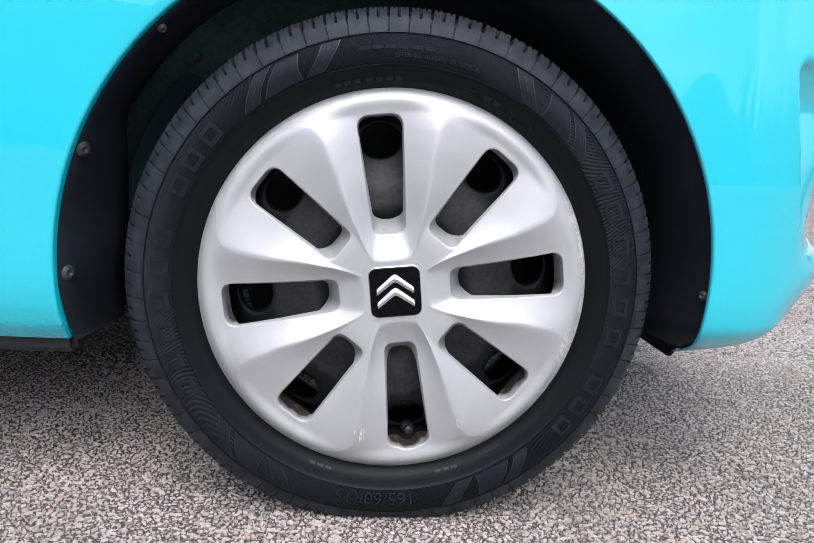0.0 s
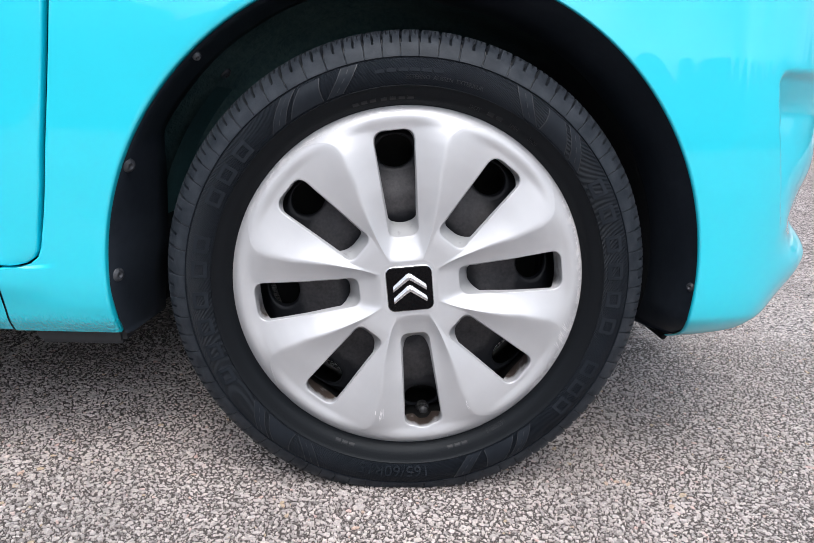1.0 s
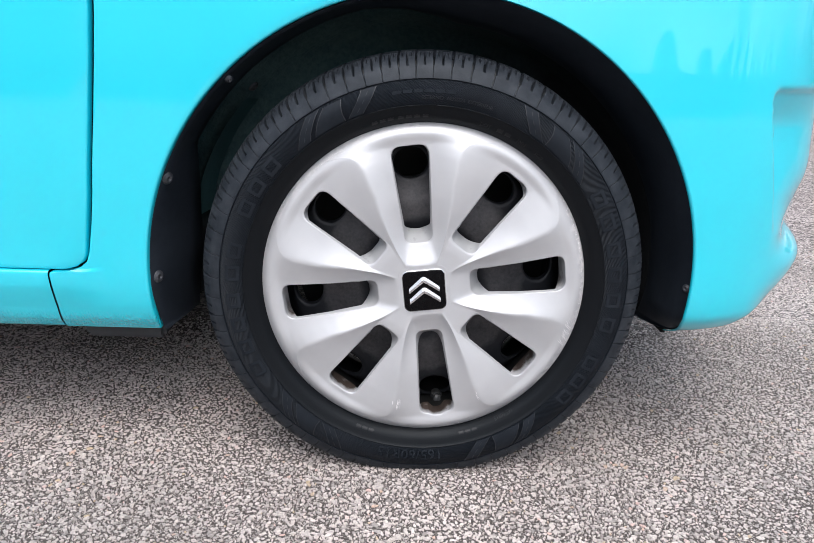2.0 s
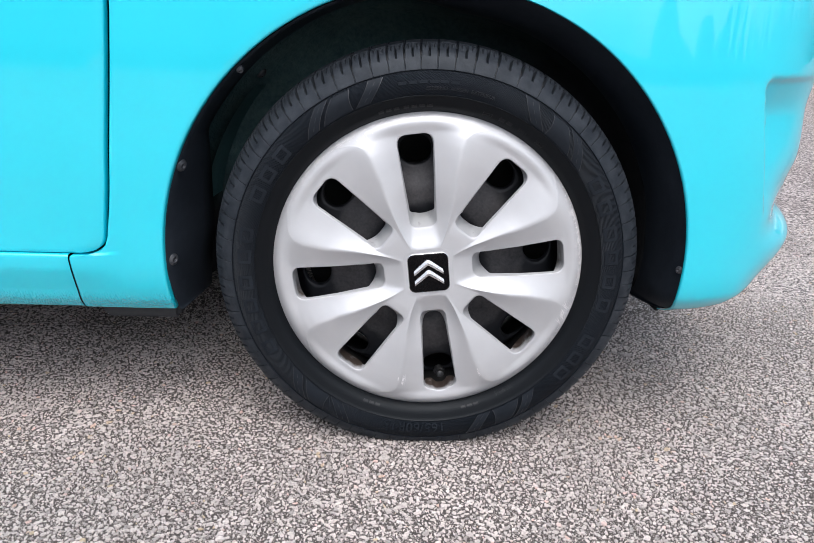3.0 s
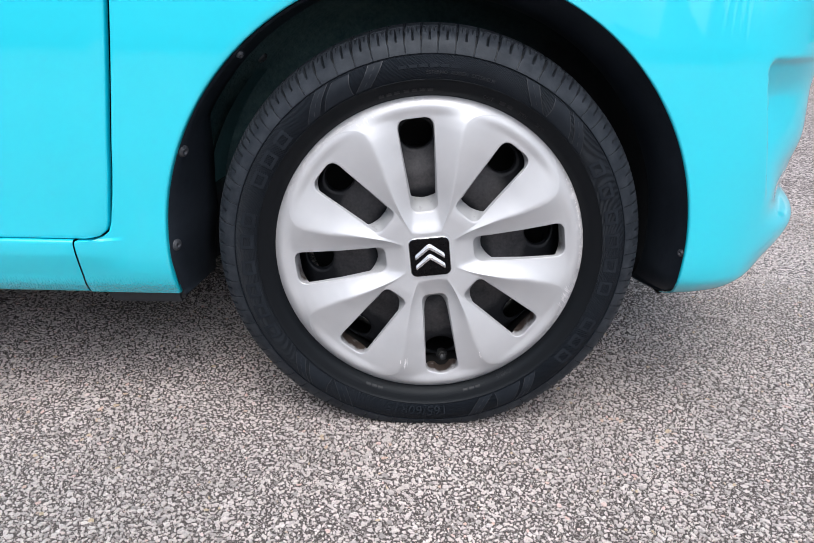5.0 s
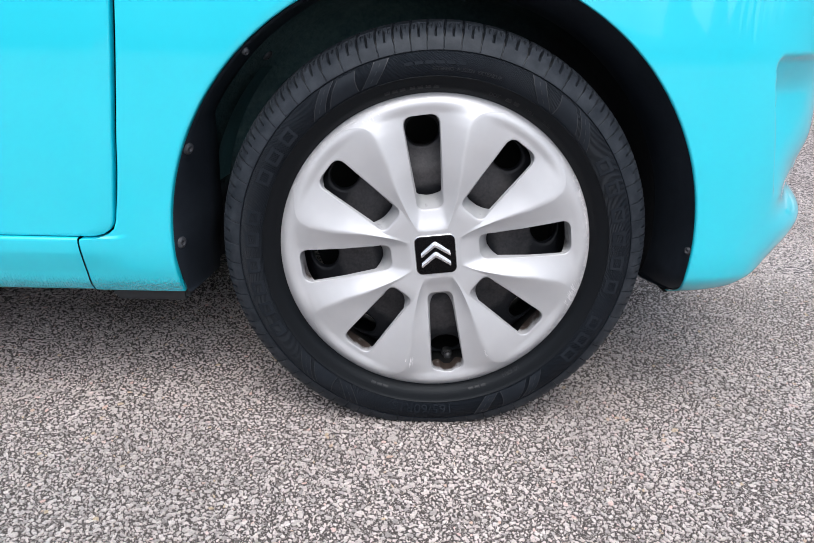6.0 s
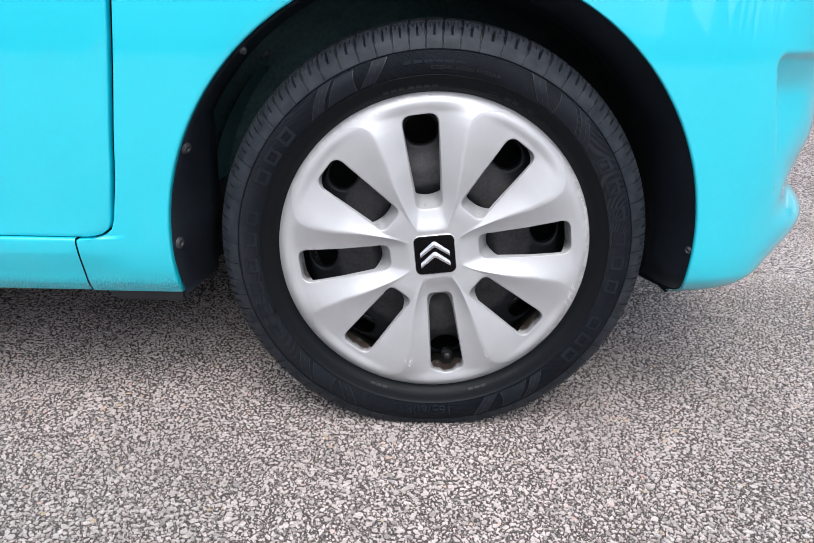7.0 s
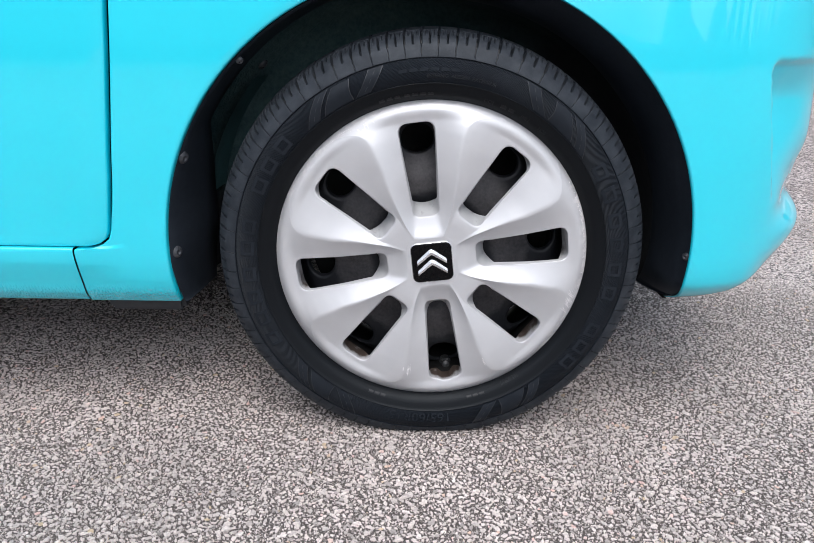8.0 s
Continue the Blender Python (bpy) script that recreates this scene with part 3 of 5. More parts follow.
def nose_place(s, z, depth=0.0):
    """A place on the front bumper, which turns round the car's corner past PLAN_X."""
    off = float(side_prof(z)) - 0.007
    if s <= PLAN_X:
        return (s, 0.007 + off + depth, z)
    phi = (s - PLAN_X) / 0.30
    phi = min(phi, math.pi / 2)
    run = max(0.0, s - PLAN_X - 0.30 * math.pi / 2)
    x = PLAN_X + PLAN_A * math.sin(phi)
    y = 0.007 + PLAN_B * (1 - math.cos(phi)) + run
    nx, ny = math.sin(phi) / PLAN_A, -math.cos(phi) / PLAN_B
    ln = math.hypot(nx, ny)
    nx, ny = nx / ln, ny / ln

    def st(a, b, v):
        t = min(max((v - a) / (b - a), 0), 1)
        return t * t * (3 - 2 * t)
    fwd = st(0.45, 0.56, s)
    lip = -0.005 * st(0.46, 0.60, s) * math.exp(-((z - 0.303) / 0.018) ** 2)
    ds, dz, rad = s - (0.424 + max(0.0, 0.541 - z) * 0.29), 0.541 - z, 0.020
    inside = rad - math.hypot(rad - ds, rad - dz) if ds < rad and dz < rad else min(ds, dz)
    recess = 0.029 * min(max((z - 0.352) / 0.189, 0.0), 1.0) ** 0.85 * st(0.0, 0.009, inside) * (0.30 + 0.70 * st(0.0, 0.055, dz)) * (1 - 0.60 * st(0.48, 0.60, s))
    waist = st(0.47, 0.59, s) * (0.017 * math.exp(-((z - 0.346) / 0.023) ** 2) + 0.012 * math.exp(-((z - 0.382) / 0.032) ** 2))
    chin = fwd * (0.012 * (1 - st(0.20, 0.25, z)) + 0.014 * (1 - st(0.235, 0.29, z)))
    chin += 0.056 * min(max((0.246 - z) / 0.060, 0.0), 1.2) ** 2.0      # the skin turns in under the car
    d = off + lip + recess + waist + chin + depth
    return (x - nx * d, y - ny * d, z)


def panel(name, a, b, cols, place, material=None, label="", hem_a=True, hem_b=True):
    """A pressed panel between two runs of (s, z), with rounded, turned-in edges."""
    def at(pa, pb, t, depth):
        return place(pa[0] + (pb[0] - pa[0]) * t, pa[1] + (pb[1] - pa[1]) * t, depth)
    verts, rows = [], []
    for pa, pb in zip(a, b):
        ln = max(math.hypot(pb[0] - pa[0], pb[1] - pa[1]), 1e-4)
        e1, e2 = min(0.0009 / ln, 0.2), min(0.0028 / ln, 0.4)
        row = []
        if hem_a:
            row += [(0, 0.014), (0, 0.0026), (e1, 0.0008), (e2, 0.0)]
        else:
            row += [(0, 0)]
        lo, hi = row[-1][0], (1 - e2 if hem_b else 1.0)
        row += [(lo + (hi - lo) * (i / cols), 0.0) for i in range(1, cols)]
        if hem_b:
            row += [(1 - e2, 0), (1 - e1, 0.0008), (1, 0.0026), (1, 0.014)]
        else:
            row += [(1, 0)]
        verts += [at(pa, pb, t, d) for t, d in row]
        rows.append(len(row))
    faces = grid_faces(len(a), rows[0])
    return mesh_ob(name, verts, faces, material or PAINT, car, label)


def run(points, n):
    """n places evenly along a run of corners."""
    p = np.array(points, float)
    seg = np.concatenate([[0], np.cumsum(np.hypot(*np.diff(p, axis=0).T))])
    s = np.linspace(0, seg[-1], n)
    return np.stack([np.interp(s, seg, p[:, 0]), np.interp(s, seg, p[:, 1])], 1)


def arch_run(side, n_low, n_arc):
    """The wheel opening's edge from its foot to the top of the arch."""
    low_r = 0.3555 if side < 0 else 0.3500
    foot, flare = (0.1985, 0.0) if side < 0 else (0.187, 0.030)
    low = [(side * (low_r - 0.003 * ((HUB - z) / 0.075) ** 2 + flare * max(0.0, (0.24 - z) / 0.053) ** 1.6), z) for z in np.linspace(foot, HUB, n_low, endpoint=False)]
    arc = []
    for t in np.linspace(0, math.pi / 2, n_arc):
        r = low_r + (0.007 if side < 0 else 0.012) * math.sin(t) ** 1.5
        arc.append((side * r * math.cos(t), HUB + r * math.sin(t)))
    return low + arc


gap_line = [(-0.454, 0.2868), (-0.446, 0.2885), (-0.4385, 0.2925), (-0.4325, 0.2985), (-0.4292, 0.307), (-0.4278, 0.318),
            (-0.4235, 0.345), (-0.4185, 0.382), (-0.4148, 0.422), (-0.4102, 0.462), (-0.4054, 0.505), (-0.4012, 0.545), (-0.3965, 0.60), (-0.3940, 0.68), (-0.3940, 0.78), (-0.3950, 0.88)]



def offset_run(points, by):
    p = np.array(points, float)
    d = np.gradient(p, axis=0)
    d /= np.linalg.norm(d, axis=1)[:, None]
    wide = np.interp(p[:, 1], [0.287, 0.300, 0.345, 0.60], [0.42, 0.55, 0.95, 1.15])[:, None]      # the gap opens upwards
    return [tuple(q) for q in p + np.stack([d[:, 1], -d[:, 0]], 1) * by * wide]


# front fender: tail under the door, then up the door's edge, then along the bonnet line
arch_left = arch_run(-1, 16, 80)
left = np.concatenate([run([(-0.4795, 0.1985), (-0.4778, 0.23), (-0.4780, 0.262), (-0.4792, 0.2795)], 14),
                       run([(-0.4782, 0.2830), (-0.4750, 0.2845), (-0.456, 0.2853)], 8),
                       run(offset_run(gap_line, 0.0027), 48),
                       run([(-0.38, 0.88), (0.0, 0.88)], 26)])
panel("front_fender", left, arch_left, 36, side_place, label="glossy cyan front fender round the wheel arch")

# door
door_edge = np.concatenate([run([(-1.25, 0.2868), (-0.462, 0.2868)], 30), run(offset_run(gap_line, -0.0029), 60)])
door_far = run([(-1.25, 0.2878), (-1.25, 0.88)], 90)
panel("front_door", door_far, door_edge, 40, side_place, label="glossy cyan front door")

# sill
sill_top = run([(-1.25, 0.2854), (-0.4866, 0.2854)], 60)
sill_bottom = run([(-1.25, 0.1985), (-0.4866, 0.1985)], 60)

def sill_place(s, z, depth=0.0):
    k = max(0.0, min(1.0, (s + 0.60) / 0.11))       # its front end runs along the fender's slanting tail
    edge = float(np.interp(z, [0.195, 0.23, 0.262, 0.2795, 0.2846], [-0.4804, -0.4787, -0.4789, -0.4800, -0.4794]))
    return side_place(s + k * (edge + 0.4866), z, depth)


panel("sill", sill_top, sill_bottom, 22, sill_place, label="cyan sill with a pebbled stone-guard lower band")

# front bumper
arch_right = arch_run(1, 26, 150)


MIDDLE = 0.805


def bumper():
    """Bumper skin as rows of places from the arch edge out to the middle of the car's front."""
    verts, n = [], 220
    inner = arch_right
    for k, (s0, z0) in enumerate(inner):
        f = k / (len(inner) - 1)
        z_end = 0.190 + 0.693 * f
        row = [(s0, z0, 0.0055), (s0, z0, 0.0026), (s0 + 0.0009, z0, 0.0008), (s0 + 0.0028, z0, 0)]
        for i in range(1, n):
            t = i / (n - 1)
            s = s0 + 0.0028 + (1.27 - s0) * t ** 1.5
            blend = min(1.0, (s - s0) / 0.22)
            blend = blend * blend * (3 - 2 * blend)
            row.append((s, z0 + (z_end - z0) * blend, 0))
        near = [nose_place(*q) for q in row]
        far = [(x, 2 * MIDDLE - y, z) for x, y, z in near[4::2]][::-1]
        verts += near + far
    cols = len(near) + len(far)
    return mesh_ob("front_bumper", verts, grid_faces(len(inner), cols), PAINT, car, "glossy cyan front bumper with a moulded recess")


bumper()


def upper_wing(name, mirror):
    """The wing over the wheel, between the bumper's upper edge and the bonnet."""
    s0, z0 = arch_right[-1]
    verts, n = [], 40
    for i in range(n):
        s = s0 - 0.004 + (0.26 + 0.004) * i / (n - 1)
        blend = min(1.0, max(0.0, s - s0 - 0.0028) / 0.22)
        blend = blend * blend * (3 - 2 * blend)
        low = z0 + 0.0015 + (0.883 - z0) * blend
        for k in range(13):
            z = low + (0.8835 - low) * k / 12
            x, y, z = nose_place(s, z, 0.0012)
            verts.append((x, 2 * MIDDLE - y if mirror else y, z))
    return mesh_ob(name, verts, grid_faces(n, 13), PAINT, car, "glossy cyan wing above the wheel arch")


upper_wing("upper_wing", False)
upper_wing("upper_wing", True)


# plain parts that close the car: bonnet, underbody, far side, body behind the door
def box(name, lo, hi, material, label="", bevel=0.01, parent=None):
    bm = bmesh.new()
    bmesh.ops.create_cube(bm, size=1.0)
    for v in bm.verts:
        v.co = Vector([lo[i] + (v.co[i] + 0.5) * (hi[i] - lo[i]) for i in range(3)])
    bmesh.ops.bevel(bm, geom=bm.edges[:], offset=bevel, segments=2, affect='EDGES')
    return part(name, bm, material, parent or car, label)


box("underbody", (-2.6, 0.075, 0.185), (-0.40, 1.52, 0.26), LINER, "black underbody tray")
box("front_undertray", (-0.40, 0.33, 0.185), (0.50, 1.27, 0.26), LINER, "black undertray")


def bonnet():
    """A gently domed lid inside the car's front outline."""
    edge = [nose_place(s, 0.883) for s in np.concatenate([np.linspace(-0.41, 0.35, 12), np.linspace(0.38, 1.272, 26)])]
    edge = edge + [(x, 2 * MIDDLE - y, z) for x, y, z in edge[:-1][::-1]]
    verts, rings = [], 8
    for k in range(rings + 1):
        f = 1 - k / rings
        verts += [(-0.41 + (x + 0.41) * f, MIDDLE + (y - MIDDLE) * f, z + 0.05 * (1 - f * f)) for x, y, z in edge]
    return mesh_ob("bonnet", verts, grid_faces(rings + 1, len(edge)), PAINT, car, "glossy cyan bonnet")


bonnet()
box("far_side_panel", (-2.6, 1.535, 0.20), (0.40, 1.60, 0.88), PAINT, "glossy cyan far flank", 0.02)
box("rear_side_panel", (-2.6, 0.012, 0.20), (-1.256, 0.06, 0.88), PAINT, "glossy cyan rear flank", 0.02)
box("inner_side", (-1.25, 0.05, 0.24), (-0.42, 0.075, 0.88), FLAP, "dark inner body side", 0.004)
box("body_top", (-2.6, 0.055, 0.845), (-0.41, 1.53, 0.885), PAINT, "glossy cyan upper body", 0.015)
box("bulkhead", (-0.455, 0.08, 0.25), (-0.425, 1.52, 0.85), LINER, "dark bulkhead", 0.004)
box("rear_panel", (-2.64, 0.02, 0.20), (-2.59, 1.59, 0.88), PAINT, "glossy cyan tail", 0.02)
box("sill_trim", (-0.462, 0.046, 0.1765), (-0.352, 0.11, 0.2), TRIM, "grey-black plastic trim under the sill", 0.006)


# wheel-arch liner: one moulded shell, with its turned-out flange
def liner():
    front = [(0.3560, 0.0170), (0.3535, 0.0200), (0.3490, 0.0300), (0.3445, 0.045), (0.3395, 0.064), (0.3350, 0.085), (0.3310, 0.11), (0.3290, 0.16), (0.3270, 0.205), (0.318, 0.226), (0.295, 0.238), (0.20, 0.245), (0.08, 0.247)]
    prof, verts = front, []
    angs = np.linspace(-17, 194, 170)
    for a in angs:
        t = radians(a)
        # behind the tyre a flat flap runs in to an upright edge, and the shell steps back past it
        edge = min(0.3535, 0.3125 / max(0.3, -math.cos(t)) + max(0.0, a - 176) * 0.0009)
        rear = [(0.3560, 0.0170), (0.3535, 0.0200)] + [(0.3535 + (edge - 0.3535) * k, 0.020 + 0.098 * k ** 1.15) for k in (0.25, 0.5, 0.75, 1.0)]
        rear += [(edge + 0.004, 0.1205), (max(edge + 0.02, 0.347), 0.150), (0.343, 0.205), (0.334, 0.240), (0.300, 0.262), (0.20, 0.266), (0.08, 0.267)]
        mix = min(max((a - 84) / 20, 0.0), 1.0)
        for i, ((r0, y0), (r1, y1)) in enumerate(zip(front, rear)):
            r, y = r0 + (r1 - r0) * mix, y0 + (y1 - y0) * mix
            rr = r + (0.005 * max(0, math.sin(t)) ** 2 if i < 4 else 0)
            y = y - (0.0045 if i == 0 and a < 85 else 0.0)
            wob = 0.0015 * math.sin(a * 0.33 + i) if 4 < i < 10 else 0
            x, z = rr * math.cos(t), HUB + rr * math.sin(t)
            tuck = 0.0
            if x < 0:
                z = max(z, 0.197) if i < 9 else z
                tuck = max(0.0, 0.262 - z) * 0.28 if i < 7 else 0
            elif i < 8:     # the front foot follows the bumper's edge inwards
                z = max(z, 0.1955)
                tuck = (float(side_prof(z)) - 0.007 + 0.056 * max(0.0, (0.247 - z) / 0.060) ** 2) * (1 - i / 12)
                x += 0.030 * max(0.0, (0.240 - z) / 0.053) ** 1.6 * (1 - i / 12)
            verts.append((x, y + tuck + wob, z))
    faces = grid_faces(len(angs), len(prof))
    return mesh_ob("arch_liner", verts, faces, LINER, car, "black plastic wheel arch liner, dusty inside", mats=[LINER, DUSTY],
                   face_mats=[1 if (i % (len(prof) - 1)) >= 6 else 0 for i in range(len(faces))])


liner()


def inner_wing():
    """Sheet metal, far darker than the body's cyan, showing past the liner's rear edge."""
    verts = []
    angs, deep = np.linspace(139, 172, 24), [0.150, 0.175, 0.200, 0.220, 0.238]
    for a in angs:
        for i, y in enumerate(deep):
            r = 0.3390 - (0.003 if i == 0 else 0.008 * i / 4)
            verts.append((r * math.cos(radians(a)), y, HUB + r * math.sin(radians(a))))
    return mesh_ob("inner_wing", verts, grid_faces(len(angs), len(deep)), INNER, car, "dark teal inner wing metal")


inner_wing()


def clip_button(name, at, normal, r=0.0085):
    """A plastic clip: flange, raised head and a small centre dimple."""
    ring = [(0.0, 0.0012), (0.25, 0.0012), (0.32, 0.0030), (0.62, 0.0034), (0.70, 0.0016), (0.95, 0.0012), (1.0, 0.0004), (1.0, -0.002)]
    q = Vector(normal).to_track_quat('Z', 'Y').to_matrix().to_4x4()
    m = Matrix.Translation(at) @ q
    n = 24
    verts = [m @ Vector((r * k * math.cos(2 * math.pi * j / n), r * k * math.sin(2 * math.pi * j / n), h)) for k, h in ring for j in range(n)]
    return mesh_ob(name, verts, grid_faces(len(ring), n, True), CLIP, car, "black plastic liner clip")


clip_button("liner_clip", (-0.3265, 0.0245, 0.405), (0.85, -0.50, -0.25), 0.0082)
clip_button("liner_clip", (-0.3492, 0.0290, 0.2735), (0.88, -0.46, 0.0), 0.0084)
clip_button("liner_clip", (-0.2450, 0.0235, 0.5280), (0.52, -0.60, -0.60), 0.0050)
clip_button("liner_clip", (-0.2440, 0.1700, 0.5120), (0.70, -0.15, -0.70), 0.0080)
clip_button("liner_clip", (0.3515, 0.0250, 0.278), (-0.85, -0.5, 0.0), 0.0058)


def deflector():
    """The black rubber strip that hangs below the liner in front of the tyre."""
    out = [(0.1435, 0.1655), (0.225, 0.1625), (0.340, 0.1610), (0.340, 0.262), (0.128, 0.262), (0.1215, 0.225), (0.1230, 0.192), (0.1310, 0.1800)]
    n, verts = len(out), []
    for d in (0.0, 0.005):
        verts += [(0.378 + d - 0.16 * max(0.0, z - 0.19), y, z) for y, z in out]
    faces = [tuple(range(n)), tuple(range(2 * n - 1, n - 1, -1))] + [(i, (i + 1) % n, n + (i + 1) % n, n + i) for i in range(n)]
    return mesh_ob("air_deflector", verts, faces, FLAP, car, "black rubber deflector strip", smooth=False)


deflector()

# ---- the wheel ----
TURN = 8.1


def fillet_loop(p0, p1, h0, h1, c0, c1, ns, no, ni):
    """A rounded four-sided outline in (p, q), split into side, outer end, side, inner end."""
    A, B, C, D = (np.array(v, float) for v in ((p0, -h0), (p1, -h1), (p1, h1), (p0, h0)))
    cs = [(D, A, B, c0), (A, B, C, c1), (B, C, D, c1), (C, D, A, c0)]
    arcs = []
    for prev, cur, nxt, c in cs:
        a = cur + (prev - cur) / np.linalg.norm(prev - cur) * c
        b = cur + (nxt - cur) / np.linalg.norm(nxt - cur) * c
        t = np.linspace(0, 1, 17)[:, None]
        arcs.append((1 - t) ** 2 * a + 2 * t * (1 - t) * (cur * 0.86 + (a + b) / 2 * 0.14) + t ** 2 * b)

    def seg(i, j, n, ends):
        pts = np.concatenate([arcs[i][8:], arcs[j][:9]])
        q = run(pts, n if ends else n + 2)
        return q if ends else q[1:-1]
    return np.concatenate([seg(0, 1, ns, True), seg(1, 2, no, False), seg(2, 3, ns, True), seg(3, 0, ni, False)])


NS, NO, NI = 60, 26, 10
crease_ang = smooth_curve([0.03, 0.0375, 0.042, 0.049, 0.084, 0.138, 0.174, 0.186, 0.193, 0.199, 0.2035, 0.2075, 0.212], [12.0, 13.0, 14.0, 15.6, 19.8, 24.4, 25.0, 24.2, 22.6, 19.4, 15.4, 13.0, 12.0], 1.0)
dome = smooth_curve([0.0, 0.03, 0.05, 0.08, 0.12, 0.155, 0.172, 0.185, 0.194, 0.200, 0.2045, 0.2085, 0.2112],
                    [0.0016, 0.0012, 0.0004, -0.0018, -0.0036, -0.0026, -0.0007, 0.0021, 0.0055, 0.0088, 0.0120, 0.0153, 0.0190], 1.4)
COVER_R = 0.2112


def hub_square(a):
    c, s = abs(math.cos(a)), abs(math.sin(a))
    return 0.0318 / (c ** 5 + s ** 5) ** (1 / 5)


def sector_loop(kind, hub_scale, r_out):
    """A sector's closed outline in (p, q): crease, rim arc, crease, hub end."""
    def half(r):
        c = float(crease_ang(r))
        return radians(c if kind else 45 - c)

    def hub_r(a):
        return hub_square(a if not kind else math.pi / 4 - a)
    a_in = half(0.0375)
    r_in = hub_r(a_in)
    rs = np.minimum(np.concatenate([r_in + (0.2092 - r_in) * (1 - (1 - np.linspace(0, 1, NS - 2)) ** 1.5), [0.2104, COVER_R]]), r_out)
    side = [(r * math.cos(half(r) if i else a_in), r * math.sin(half(r) if i else a_in)) for i, r in enumerate(rs)]
    ring = [(p, -q) for p, q in side]
    ao = half(r_out)
    for i in range(1, NO + 1):
        a = -ao + 2 * ao * i / (NO + 1)
        ring.append((r_out * math.cos(a), r_out * math.sin(a)))
    ring += side[::-1]
    for i in range(1, NI + 1):
        a = a_in - 2 * a_in * i / (NI + 1)
        r = hub_r(a) * (1 + (hub_scale - 1) * min(1.0, 3 * (1 - abs(a) / a_in)))
        ring.append((r * math.cos(a), r * math.sin(a)))
    return np.array(ring)


# the floor of the hollow round each long and each short window, along its middle line
FLOOR = {0: smooth_curve([0.0, 0.0325, 0.045, 0.060, 0.080, 0.120, 0.155, 0.175, 0.189, 0.198, 0.2045, 0.220],
                         [0.0066, 0.0070, 0.0094, 0.0114, 0.0102, 0.0070, 0.0080, 0.0098, 0.0114, 0.0126, 0.0142, 0.022], 1.6),
         1: smooth_curve([0.0, 0.0400, 0.060, 0.0715, 0.090, 0.120, 0.155, 0.175, 0.187, 0.198, 0.2045, 0.220],
                         [0.0012, 0.0010, 0.0004, 0.0012, 0.0042, 0.0062, 0.0074, 0.0093, 0.0108, 0.0122, 0.0142, 0.022], 1.6)}
LIPS = {0: (0.0600, 0.1850, 0.0178, 0.0244, 0.010, 0.013), 1: (0.0720, 0.1830, 0.0190, 0.0230, 0.010, 0.013)}


def ease(a, b, v):
    t = min(max((v - a) / (b - a), 0.0), 1.0)
    return t * t * (3 - 2 * t)


def skin_height(kind, p, q):
    """Depth of the cover's skin: a shallow dome, hollowed round each window by two facets that meet the next ones in a soft crease."""
    r, q = math.hypot(p, q), abs(q)
    a = math.atan2(q, p)
    crease = float(crease_ang(r))
    ac = radians(crease if kind else 45 - crease)
    l0, l1, h0, h1 = LIPS[kind][:4]
    f = min(max((p - l0) / (l1 - l0), -0.3), 1.0)
    al = min(math.asin(min(0.9, (h0 + (h1 - h0) * f) / max(r, 0.02))), ac * 0.80)
    u = min(max((ac - a) / (ac - al), 0.0), 1.0)
    soft = 0.05
    rounded = u * u * (3 - 2 * u)
    if soft < 1:
        k = 0.09
        rounded = soft * rounded + (1 - soft) * (1 - (1 - (u * u / (2 * k) if u < k else u - k / 2) / (1 - k / 2)) ** 1.25)
    crisp = 1 - ease(0.060, 0.110, r)      # towards the hub the hollows have a steep edge and a flatter floor
    if kind == 0 and crisp > 0:
        ds, dp, rad = r * math.sin(max(ac - a, 0.0)), 0.6 * (p - 0.0335), 0.009
        inside = rad - math.hypot(rad - ds, rad - dp) if ds < rad and dp < rad else min(ds, dp)
        near = min(max(inside, 0.0) / 0.019, 1.0)
        rounded = rounded * (1 - crisp) + crisp * (1 - (1 - near) ** 2)
    top = float(dome(r))
    low = float(FLOOR[kind](p * 0.55 + r * 0.45 if p > 0.12 else p))
    return top + max(low - top, 0.0) * (1 - (ease(0.1870, 0.2050, r) if kind else ease(0.1860, 0.2075, r))) * rounded


def between(kind, p0, q0, p1, q1, t):
    """A place on the way from a window's edge to the sector's outline that stays inside the curved creases."""
    def half(r):
        c = float(crease_ang(r))
        return radians(c if kind else 45 - c)
    r0, r1 = math.hypot(p0, q0), math.hypot(p1, q1)
    w0, w1 = math.atan2(q0, p0) / half(r0), math.atan2(q1, p1) / half(r1)
    r = r0 + (r1 - r0) * t
    a = (w0 + (w1 - w0) * t) * half(r)
    return r * math.cos(a), r * math.sin(a)


